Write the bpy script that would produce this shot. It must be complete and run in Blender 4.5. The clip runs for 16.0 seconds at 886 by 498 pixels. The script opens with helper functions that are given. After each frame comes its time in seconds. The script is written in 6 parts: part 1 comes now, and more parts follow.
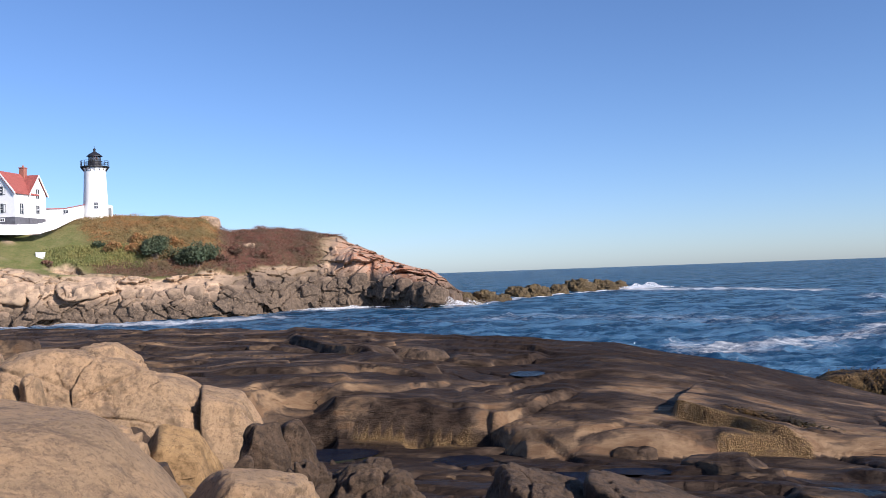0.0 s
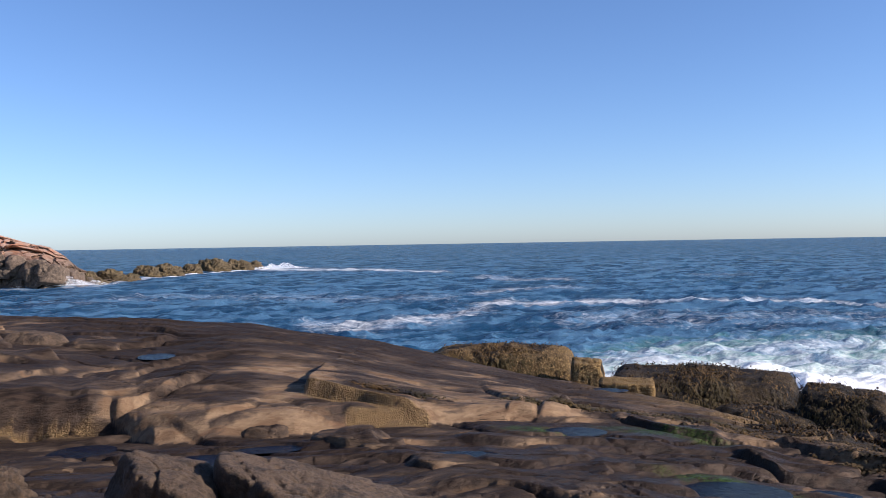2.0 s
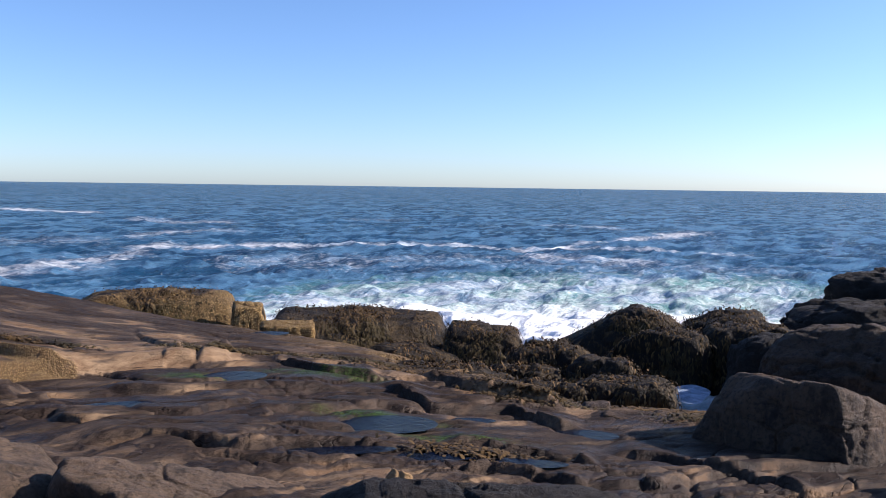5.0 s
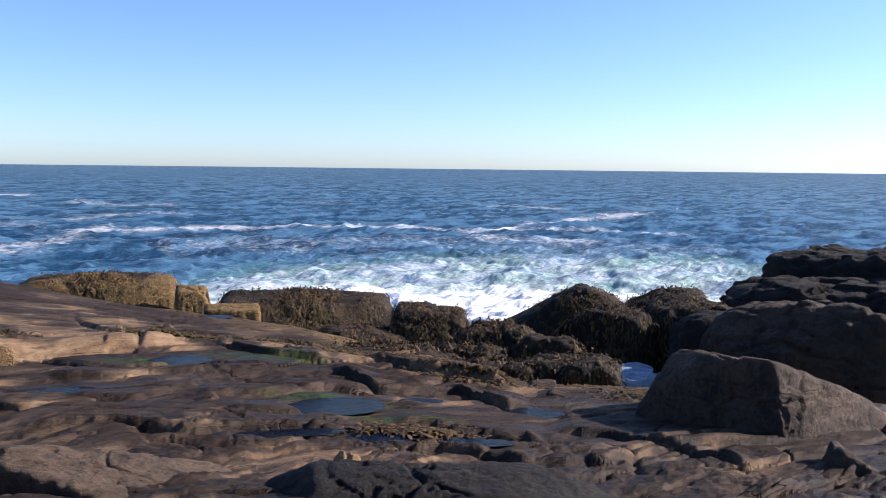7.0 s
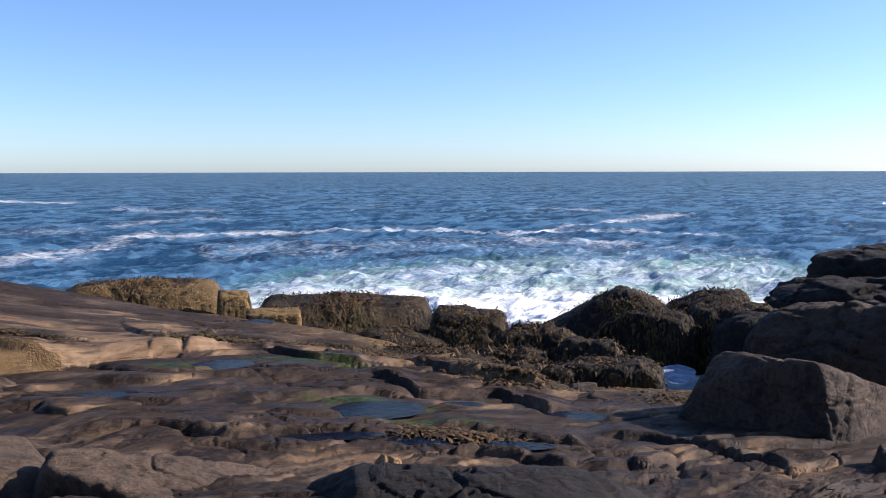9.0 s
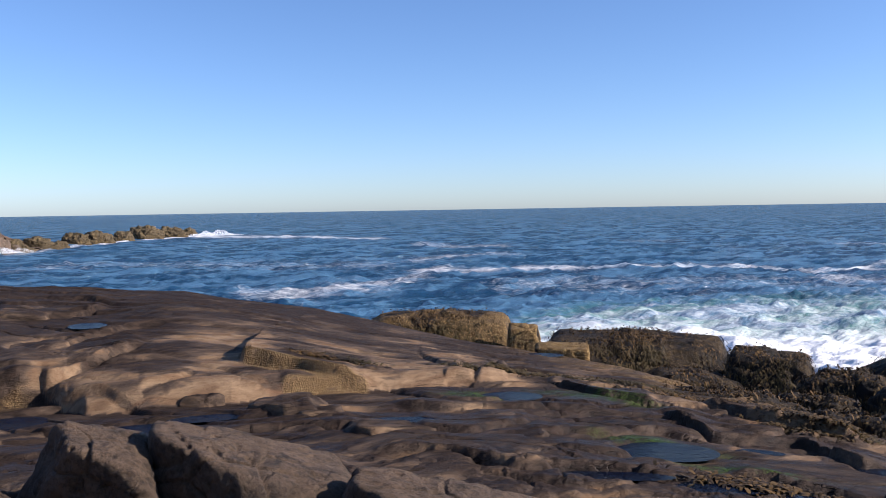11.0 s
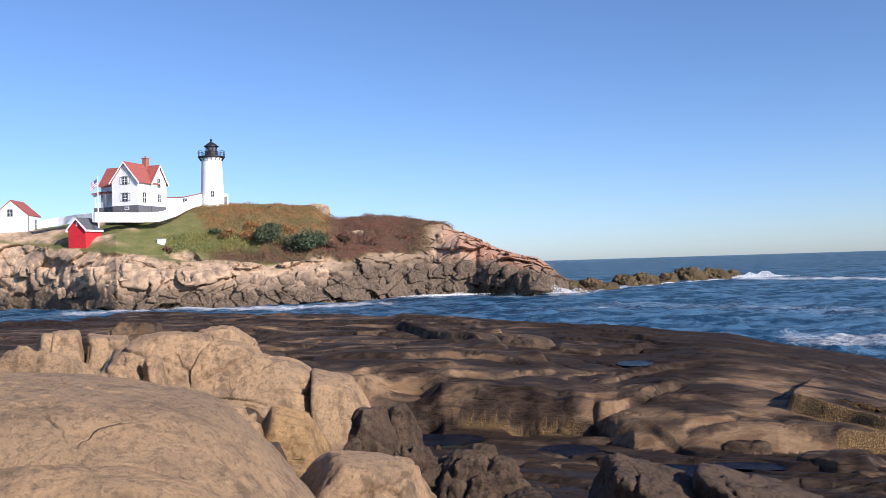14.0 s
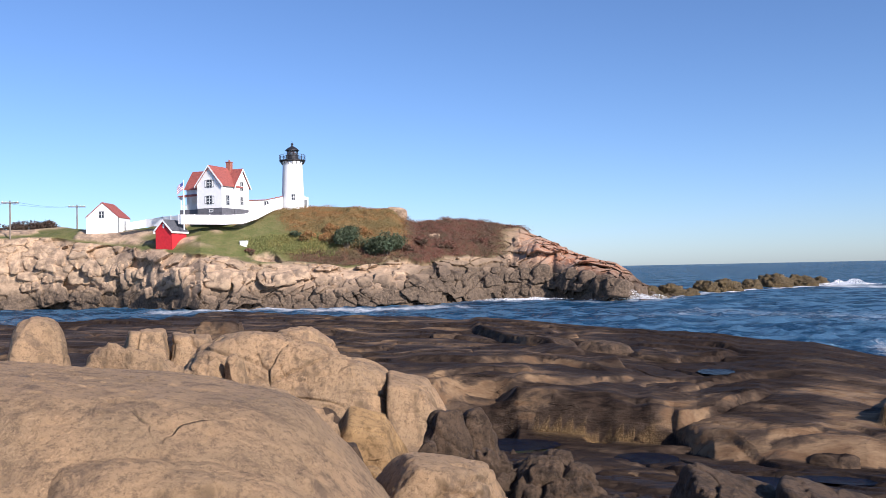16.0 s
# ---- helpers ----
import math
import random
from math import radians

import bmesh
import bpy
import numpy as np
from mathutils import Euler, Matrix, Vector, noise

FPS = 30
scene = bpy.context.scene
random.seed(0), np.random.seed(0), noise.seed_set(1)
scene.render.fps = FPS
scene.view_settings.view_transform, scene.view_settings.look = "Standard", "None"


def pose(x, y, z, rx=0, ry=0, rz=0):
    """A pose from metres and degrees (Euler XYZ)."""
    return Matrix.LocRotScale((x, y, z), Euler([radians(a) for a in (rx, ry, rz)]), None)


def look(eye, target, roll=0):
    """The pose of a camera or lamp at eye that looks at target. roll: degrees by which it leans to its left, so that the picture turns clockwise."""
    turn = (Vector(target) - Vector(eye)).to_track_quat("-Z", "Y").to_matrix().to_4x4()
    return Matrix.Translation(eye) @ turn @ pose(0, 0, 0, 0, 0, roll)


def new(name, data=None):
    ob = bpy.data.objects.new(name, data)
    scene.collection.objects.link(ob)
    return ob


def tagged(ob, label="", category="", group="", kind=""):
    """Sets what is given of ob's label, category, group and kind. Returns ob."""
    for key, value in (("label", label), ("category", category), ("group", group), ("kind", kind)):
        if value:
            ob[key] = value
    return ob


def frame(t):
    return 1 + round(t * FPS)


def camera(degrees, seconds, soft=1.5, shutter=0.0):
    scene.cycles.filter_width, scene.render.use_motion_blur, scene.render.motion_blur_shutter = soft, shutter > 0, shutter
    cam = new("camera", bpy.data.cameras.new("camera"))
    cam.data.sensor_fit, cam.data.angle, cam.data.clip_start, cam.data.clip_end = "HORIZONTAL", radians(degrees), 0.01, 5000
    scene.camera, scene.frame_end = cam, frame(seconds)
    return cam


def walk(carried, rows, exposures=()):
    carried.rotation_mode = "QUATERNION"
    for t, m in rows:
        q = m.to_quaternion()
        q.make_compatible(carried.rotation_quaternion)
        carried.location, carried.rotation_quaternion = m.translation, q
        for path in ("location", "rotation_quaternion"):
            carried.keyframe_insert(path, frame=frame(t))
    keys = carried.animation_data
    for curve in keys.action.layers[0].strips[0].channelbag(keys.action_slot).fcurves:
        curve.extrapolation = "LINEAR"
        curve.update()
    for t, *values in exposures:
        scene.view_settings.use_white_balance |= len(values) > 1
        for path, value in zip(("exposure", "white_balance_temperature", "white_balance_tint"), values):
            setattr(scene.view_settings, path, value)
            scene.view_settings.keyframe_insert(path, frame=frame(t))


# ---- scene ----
import functools

cam = camera(53.04, 16.0, 0.8)
EYE = (0.0, 0.0, 6.0)
PATH = [
    (0.0, pose(*EYE, 91.48, 2.03, -0.00)),
    (0.5, pose(*EYE, 90.50, 1.69, -5.15)),
    (1.0, pose(*EYE, 90.22, 1.34, -10.53)),
    (1.5, pose(*EYE, 90.14, 1.04, -16.68)),
    (2.0, pose(*EYE, 89.60, 0.95, -23.20)),
    (2.5, pose(*EYE, 88.20, 0.63, -27.95)),
    (3.0, pose(*EYE, 87.21, 0.25, -31.80)),
    (3.5, pose(*EYE, 86.65, -0.18, -35.59)),
    (4.0, pose(*EYE, 86.32, -0.27, -38.70)),
    (4.5, pose(*EYE, 86.02, -0.19, -41.77)),
    (5.0, pose(*EYE, 85.94, -0.76, -44.66)),
    (5.2, pose(*EYE, 85.84, -0.74, -45.51)),
    (6.4, pose(*EYE, 85.10, -0.70, -48.20)),
    (7.3, pose(*EYE, 84.67, -0.56, -48.03)),
    (7.5, pose(*EYE, 84.68, -0.42, -47.87)),
    (8.0, pose(*EYE, 84.72, 0.04, -46.09)),
    (8.2, pose(*EYE, 84.70, 0.05, -46.03)),
    (9.4, pose(*EYE, 85.30, 0.10, -45.00)),
    (10.3, pose(*EYE, 86.36, -0.12, -38.07)),
    (10.5, pose(*EYE, 86.81, 0.29, -34.83)),
    (11.0, pose(*EYE, 87.40, 0.92, -27.22)),
    (11.5, pose(*EYE, 88.01, 1.17, -19.99)),
    (12.0, pose(*EYE, 88.85, 0.97, -11.95)),
    (12.5, pose(*EYE, 89.01, 1.07, -6.23)),
    (13.0, pose(*EYE, 89.98, 1.20, -0.99)),
    (13.5, pose(*EYE, 90.68, 1.54, 3.19)),
    (14.0, pose(*EYE, 90.89, 1.74, 6.81)),
    (14.5, pose(*EYE, 90.92, 1.56, 9.96)),
    (15.0, pose(*EYE, 91.18, 1.50, 12.11)),
    (15.5, pose(*EYE, 91.53, 1.53, 12.55)),
    (16.0, pose(*EYE, 91.25, 1.18, 11.74)),
]
EXPOSURES = [(0.0, 0.58, 5590, 17), (1.5, 0.63, 5590, 17), (2.5, 0.74, 5590, 17), (5.0, 0.92, 5590, 17), (7.3, 1.00, 5590, 17), (8.2, 0.98, 5590, 17), (10.5, 0.80, 5590, 17), (11.5, 0.74, 5590, 17), (12.5, 0.63, 5590, 17), (16.0, 0.58, 5590, 17)]
walk(cam, PATH, EXPOSURES)

# ---- daylight: clear autumn afternoon, sun to the right and a little behind ----
SUN_AZ, SUN_EL = 126.0, 27.0
world = bpy.data.worlds.new("sky")
scene.world = world
world.use_nodes = True
wn = world.node_tree.nodes
sky = wn.new("ShaderNodeTexSky")
sky.sky_type = "NISHITA"
sky.sun_disc = False
sky.sun_elevation = radians(SUN_EL)
sky.sun_rotation = radians(SUN_AZ)
sky.air_density, sky.dust_density, sky.ozone_density = 0.8, 0.4, 3.4
world.node_tree.links.new(sky.outputs[0], wn["Background"].inputs[0])
wn["Background"].inputs[1].default_value = 0.09
sun_data = bpy.data.lights.new("sun", "SUN")
sun_data.energy, sun_data.angle, sun_data.color = 5.0, radians(0.53), (1.0, 0.86, 0.68)
sun = new("sun", sun_data)
_a, _e = radians(SUN_AZ), radians(SUN_EL)
sun.matrix_world = look((math.sin(_a) * math.cos(_e) * 300, math.cos(_a) * math.cos(_e) * 300, math.sin(_e) * 300), (0, 0, 0))

# ---- number tools ----
def _hash(ix, iy, iz, seed):
    h = (ix.astype(np.int64) * 374761393 + iy.astype(np.int64) * 668265263 + iz.astype(np.int64) * 2147483647 + seed * 1274126177) & 0xFFFFFFFF
    h = ((h ^ (h >> 13)) * 1274126177) & 0xFFFFFFFF
    h = ((h ^ (h >> 16)) * 2246822519) & 0xFFFFFFFF
    return ((h ^ (h >> 15)) & 0xFFFFFF) / float(0xFFFFFF)


def vnoise(x, y, z, seed=0):
    """Smooth noise from -1 to 1."""
    x, y, z = np.broadcast_arrays(np.asarray(x, float), np.asarray(y, float), np.asarray(z, float))
    fx, fy, fz = np.floor(x), np.floor(y), np.floor(z)
    u, v, w = x - fx, y - fy, z - fz
    u, v, w = (q * q * q * (q * (q * 6 - 15) + 10) for q in (u, v, w))
    out = 0
    for dx in (0, 1):
        for dy in (0, 1):
            for dz in (0, 1):
                k = (u if dx else 1 - u) * (v if dy else 1 - v) * (w if dz else 1 - w)
                out = out + k * _hash(fx + dx, fy + dy, fz + dz, seed)
    return out * 2 - 1


def fbm(x, y, z, octaves=4, seed=0, gain=0.5):
    out, amp, total, f = 0, 1.0, 0.0, 1.0
    for i in range(octaves):
        out = out + amp * vnoise(x * f + i * 17.3, y * f - i * 9.1, z * f + i * 4.7, seed + i)
        total += amp
        amp *= gain
        f *= 2.03
    return out / total


def cells2(x, y, seed=0):
    """Voronoi cells in the plane: edge distance (F2 - F1) and a random number for each cell."""
    x, y = np.asarray(x, float), np.asarray(y, float)
    ix, iy = np.floor(x), np.floor(y)
    f1, f2, idn = np.full(x.shape, 9.0), np.full(x.shape, 9.0), np.zeros(x.shape)
    zero = np.zeros(x.shape)
    for dx in (-1, 0, 1):
        for dy in (-1, 0, 1):
            cx, cy = ix + dx, iy + dy
            px = cx + 0.1 + 0.8 * _hash(cx, cy, zero, seed)
            py = cy + 0.1 + 0.8 * _hash(cx, cy, zero + 1, seed)
            d = np.hypot(px - x, py - y)
            near = d < f1
            f2 = np.where(near, f1, np.minimum(f2, d))
            idn = np.where(near, _hash(cx, cy, zero + 2, seed), idn)
            f1 = np.where(near, d, f1)
    return f2 - f1, idn


def cells3(x, y, z, seed=0):
    ix, iy, iz = np.floor(x), np.floor(y), np.floor(z)
    f1, f2, idn = np.full(x.shape, 9.0), np.full(x.shape, 9.0), np.zeros(x.shape)
    for dx in (-1, 0, 1):
        for dy in (-1, 0, 1):
            for dz in (-1, 0, 1):
                cx, cy, cz = ix + dx, iy + dy, iz + dz
                px = cx + 0.1 + 0.8 * _hash(cx, cy, cz, seed)
                py = cy + 0.1 + 0.8 * _hash(cx, cy, cz, seed + 1)
                pz = cz + 0.1 + 0.8 * _hash(cx, cy, cz, seed + 2)
                d = np.sqrt((px - x) ** 2 + (py - y) ** 2 + (pz - z) ** 2)
                near = d < f1
                f2 = np.where(near, f1, np.minimum(f2, d))
                idn = np.where(near, _hash(cx, cy, cz, seed + 3), idn)
                f1 = np.where(near, d, f1)
    return f2 - f1, idn


def smooth(a, b, x):
    t = np.clip((x - a) / (b - a), 0, 1)
    return t * t * (3 - 2 * t)


def line(x, *pairs):
    """A smooth-ish line through (x, y) pairs."""
    return np.interp(x, [p[0] for p in pairs], [p[1] for p in pairs])


def grid_mesh(name, X, Y, Z, wrap=False, attrs=()):
    """A mesh from a grid of places; attrs: (name, values) kept on the points."""
    rows, cols = X.shape
    me = bpy.data.meshes.new(name)
    co = np.stack([X, Y, Z], -1).reshape(-1, 3).astype(np.float32)
    j = np.arange(cols if wrap else cols - 1)
    i = np.arange(rows - 1)
    I, J = np.meshgrid(i, j, indexing="ij")
    J2 = (J + 1) % cols
    quads = np.stack([I * cols + J, I * cols + J2, (I + 1) * cols + J2, (I + 1) * cols + J], -1).reshape(-1, 4)
    finish_mesh(me, co, quads)
    for key, values in attrs:
        layer = me.attributes.new(key, "FLOAT", "POINT")
        layer.data.foreach_set("value", np.ascontiguousarray(values, dtype=np.float32).reshape(-1))
    return me


def finish_mesh(me, co, quads):
    n, k = quads.shape
    me.vertices.add(len(co))
    me.vertices.foreach_set("co", np.ascontiguousarray(co, dtype=np.float32).reshape(-1))
    me.loops.add(n * k)
    me.loops.foreach_set("vertex_index", np.ascontiguousarray(quads, dtype=np.int32).reshape(-1))
    me.polygons.add(n)
    me.polygons.foreach_set("loop_start", np.arange(0, n * k, k, dtype=np.int32))
    me.polygons.foreach_set("use_smooth", np.ones(n, dtype=bool))
    me.update(calc_edges=True)
    me.validate()


def part(name, bm, material, parent=None, label="", smooth_faces=False):
    """Links a bmesh as one mesh object under a thing or a part."""
    me = bpy.data.meshes.new(name)
    bm.to_mesh(me)
    bm.free()
    if smooth_faces:
        for f in me.polygons:
            f.use_smooth = True
    me.materials.append(material)
    ob = new(name, me)
    if parent is not None:
        ob.parent = parent
    if label:
        tagged(ob, label)
    return ob


def thing(name, m, label, category, group="", kind=""):
    ob = new(name)
    ob.empty_display_size = 0.2
    ob.matrix_world = m
    return tagged(ob, label, category, group, kind)


def add_box(bm, x0, x1, y0, y1, z0, z1, bevel=0.0):
    made = bmesh.ops.create_cube(bm, size=1, matrix=Matrix.LocRotScale(((x0 + x1) / 2, (y0 + y1) / 2, (z0 + z1) / 2), None, (x1 - x0, y1 - y0, z1 - z0)))
    if bevel:
        edges = list({e for v in made["verts"] for e in v.link_edges})
        bmesh.ops.bevel(bm, geom=edges, offset=bevel, segments=1, affect="EDGES")
    return bm


def box(x0, x1, y0, y1, z0, z1, bevel=0.0):
    return add_box(bmesh.new(), x0, x1, y0, y1, z0, z1, bevel)


def add_tube(bm, p, q, r0, r1=None, sides=10):
    p, q = Vector(p), Vector(q)
    m = Matrix.Translation((p + q) / 2) @ (q - p).to_track_quat("Z", "Y").to_matrix().to_4x4()
    bmesh.ops.create_cone(bm, cap_ends=True, segments=sides, radius1=r0, radius2=r0 if r1 is None else r1, depth=(q - p).length, matrix=m)
    return bm


def prism(outline, axis, lo, hi):
    """A solid from an outline in the other two axes, swept along the axis x, y or z."""
    bm = bmesh.new()
    put = {"x": lambda a, b, c: (c, a, b), "y": lambda a, b, c: (a, c, b), "z": lambda a, b, c: (a, b, c)}[axis]
    low = [bm.verts.new(put(a, b, lo)) for a, b in outline]
    high = [bm.verts.new(put(a, b, hi)) for a, b in outline]
    n = len(outline)
    for i in range(n):
        bm.faces.new((low[i], low[(i + 1) % n], high[(i + 1) % n], high[i]))
    bm.faces.new(low[::-1])
    bm.faces.new(high)
    bmesh.ops.recalc_face_normals(bm, faces=bm.faces)
    return bm


def polar(az, r):
    return r * math.sin(radians(az)), r * math.cos(radians(az))

# ---- materials ----
class Mat:
    """A node material with short hands for its nodes."""

    def __init__(self, name, rough=0.8, spec=0.4):
        self.mat = bpy.data.materials.new(name)
        self.mat.use_nodes = True
        self.t = self.mat.node_tree
        self.b = self.t.nodes["Principled BSDF"]
        self.b.inputs["Roughness"].default_value = rough
        self.b.inputs["Specular IOR Level"].default_value = spec
        self.co = self.t.nodes.new("ShaderNodeTexCoord").outputs["Object"]

    def put(self, socket, value):
        if isinstance(value, bpy.types.NodeSocket):
            self.t.links.new(value, socket)
        else:
            socket.default_value = (*value, 1) if isinstance(value, tuple) and len(value) == 3 and socket.type == "RGBA" else value

    def scaled(self, sx, sy, sz, turn=0.0, tilt=0.0):
        n = self.t.nodes.new("ShaderNodeMapping")
        n.inputs["Rotation"].default_value = (tilt, 0, turn)
        n.inputs["Scale"].default_value = (sx, sy, sz)
        self.t.links.new(self.co, n.inputs["Vector"])
        return n.outputs[0]

    def noise(self, scale, detail=4.0, rough=0.55, co=None, warp=0.0):
        n = self.t.nodes.new("ShaderNodeTexNoise")
        n.inputs["Scale"].default_value, n.inputs["Detail"].default_value = scale, detail
        n.inputs["Roughness"].default_value, n.inputs["Distortion"].default_value = rough, warp
        self.t.links.new(co or self.co, n.inputs["Vector"])
        return n.outputs["Fac"]

    def warped(self, co, scale, amount):
        """Coordinates bent by noise."""
        n = self.t.nodes.new("ShaderNodeTexNoise")
        n.inputs["Scale"].default_value, n.inputs["Detail"].default_value = scale, 4
        self.t.links.new(co, n.inputs["Vector"])
        v = self.t.nodes.new("ShaderNodeVectorMath")
        v.operation = "MULTIPLY_ADD"
        self.t.links.new(n.outputs["Color"], v.inputs[0])
        v.inputs[1].default_value = (amount * 2, amount * 2, amount * 2)
        self.t.links.new(co, v.inputs[2])
        return v.outputs[0]

    def voronoi(self, scale, feature="F1", co=None):
        n = self.t.nodes.new("ShaderNodeTexVoronoi")
        n.feature = feature
        n.inputs["Scale"].default_value = scale
        self.t.links.new(co or self.co, n.inputs["Vector"])
        return n.outputs["Distance"]

    def attr(self, key):
        n = self.t.nodes.new("ShaderNodeAttribute")
        n.attribute_name = key
        return n.outputs["Fac"]

    def ramp(self, fac, lo, hi, a=0.0, b=1.0):
        n = self.t.nodes.new("ShaderNodeMapRange")
        n.interpolation_type = "SMOOTHSTEP"
        self.put(n.inputs[0], fac)
        n.inputs[1].default_value, n.inputs[2].default_value = lo, hi
        n.inputs[3].default_value, n.inputs[4].default_value = a, b
        return n.outputs[0]

    def math(self, op, a, b=0.0):
        n = self.t.nodes.new("ShaderNodeMath")
        n.operation = op
        self.put(n.inputs[0], a)
        self.put(n.inputs[1], b)
        return n.outputs[0]

    def mix(self, fac, a, b, mode="MIX"):
        n = self.t.nodes.new("ShaderNodeMix")
        n.data_type, n.blend_type = "RGBA", mode
        self.put(n.inputs[0], fac)
        self.put(n.inputs[6], a)
        self.put(n.inputs[7], b)
        return n.outputs[2]

    def normal_z(self):
        g = self.t.nodes.new("ShaderNodeNewGeometry")
        s = self.t.nodes.new("ShaderNodeSeparateXYZ")
        self.t.links.new(g.outputs["Normal"], s.inputs[0])
        return s.outputs[2]

    def place(self, axis):
        g = self.t.nodes.new("ShaderNodeNewGeometry")
        s = self.t.nodes.new("ShaderNodeSeparateXYZ")
        self.t.links.new(g.outputs["Position"], s.inputs[0])
        return s.outputs[axis]

    def island(self):
        return self.t.nodes.new("ShaderNodeNewGeometry").outputs["Random Per Island"]

    def each(self):
        return self.t.nodes.new("ShaderNodeObjectInfo").outputs["Random"]

    def bump(self, height, distance, strength=1.0, base=None):
        n = self.t.nodes.new("ShaderNodeBump")
        n.inputs["Strength"].default_value, n.inputs["Distance"].default_value = strength, distance
        self.put(n.inputs["Height"], height)
        if base is not None:
            self.t.links.new(base, n.inputs["Normal"])
        return n.outputs[0]

    def done(self, color=None, rough=None, normal=None):
        if color is not None:
            self.put(self.b.inputs["Base Color"], color)
        if rough is not None:
            self.put(self.b.inputs["Roughness"], rough)
        if normal is not None:
            self.t.links.new(normal, self.b.inputs["Normal"])
        return self.mat


def plain(name, color, rough=0.7, vary=0.12, scale=2.0, spec=0.4, metal=0.0, bump=0.0):
    m = Mat(name, rough, spec)
    dark = tuple(c * (1 - vary) for c in color)
    light = tuple(min(1, c * (1 + vary)) for c in color)
    n = m.noise(scale, 6)
    m.b.inputs["Metallic"].default_value = metal
    return m.done(m.mix(m.ramp(n, 0.3, 0.7), dark, light), None, m.bump(m.noise(scale * 8, 4), bump) if bump else None)


def make_shelf_rock():
    """Ledge rock: a smooth dark film on the tops that fades into brown and tan on the worn flanks, hairline joints, barnacles, weed."""
    m = Mat("shelf_rock", 0.7, 0.09)
    wide = m.noise(0.6, 4, 0.55, m.scaled(0.7, 1.5, 1.5, 0.3), 0.8)
    mid = m.noise(1.7, 6, 0.6, m.scaled(0.7, 1.6, 2.0, 0.3), 0.4)
    small = m.noise(6.0, 6, 0.66, m.scaled(0.6, 1.6, 1.6, 0.3), 0.4)
    fine = m.noise(26, 5, 0.72)
    tan = m.mix(m.ramp(mid, 0.36, 0.64), (0.150, 0.091, 0.050), (0.262, 0.174, 0.098))
    tan = m.mix(m.ramp(wide, 0.52, 0.70, 0, 0.6), tan, (0.23, 0.115, 0.06))
    brown = m.mix(m.ramp(small, 0.36, 0.64), (0.044, 0.031, 0.022), (0.104, 0.072, 0.049))
    black = m.mix(m.ramp(small, 0.36, 0.66), (0.0165, 0.0112, 0.0084), (0.047, 0.031, 0.0215))
    film_shade = m.math("ADD", m.attr("film_shade"), m.math("MULTIPLY", m.math("SUBTRACT", wide, 0.5), 2.5))
    film_shade = m.math("ADD", film_shade, m.math("MULTIPLY", m.math("SUBTRACT", mid, 0.5), 0.85))
    film_shade = m.math("ADD", film_shade, m.math("MULTIPLY", m.math("SUBTRACT", small, 0.5), 0.5))
    film_shade = m.math("ADD", film_shade, m.ramp(m.normal_z(), 0.75, 0.99, -0.12, 0.05))
    col = m.mix(m.ramp(film_shade, 0.04, 0.34), tan, brown)
    col = m.mix(m.ramp(film_shade, 0.28, 0.66), col, black)
    col = m.mix(m.ramp(fine, 0.60, 0.76, 0, 0.35), col, m.mix(0.45, col, (0.30, 0.23, 0.16)))
    col = m.mix(m.ramp(fine, 0.28, 0.40, 0.55, 0), col, (0.012, 0.010, 0.009))
    bed = m.noise(1.0, 3, 0.55, m.warped(m.scaled(0.16, 2.0, 2.0, 0.3), 0.5, 0.12))
    seam = m.ramp(m.math("ABSOLUTE", m.math("SUBTRACT", bed, 0.5)), 0.0, 0.011, 1, 0)
    lines = m.math("MULTIPLY", seam, m.ramp(m.noise(0.8, 4), 0.52, 0.62))
    col = m.mix(m.math("MULTIPLY", lines, 0.8), col, (0.010, 0.008, 0.007))
    barn = m.math("MULTIPLY", m.attr("barnacle"), m.ramp(m.noise(4, 6, 0.7), 0.34, 0.46))
    shells = m.voronoi(38)
    col = m.mix(barn, col, m.mix(m.ramp(shells, 0.15, 0.5), (0.50, 0.35, 0.17), (0.13, 0.08, 0.035)))
    weed = m.math("MULTIPLY", m.attr("algae"), m.ramp(m.noise(3.5, 6, 0.75), 0.42, 0.52))
    col = m.mix(weed, col, m.mix(m.ramp(fine, 0.4, 0.62), (0.007, 0.012, 0.004), (0.06, 0.11, 0.014)))
    h = m.math("ADD", m.math("MULTIPLY", small, 0.55), m.math("MULTIPLY", fine, 0.16))
    h = m.math("SUBTRACT", h, m.math("MULTIPLY", lines, 0.3))
    h = m.math("ADD", h, m.math("MULTIPLY", m.math("MULTIPLY", shells, barn), 0.5))
    damp = m.math("MULTIPLY", m.attr("wet"), m.ramp(wide, 0.42, 0.58))
    rough = m.math("SUBTRACT", m.ramp(small, 0.3, 0.7, 0.62, 0.85), m.math("MULTIPLY", damp, 0.28))
    return m.done(col, rough, m.bump(h, 0.10, 1.0))


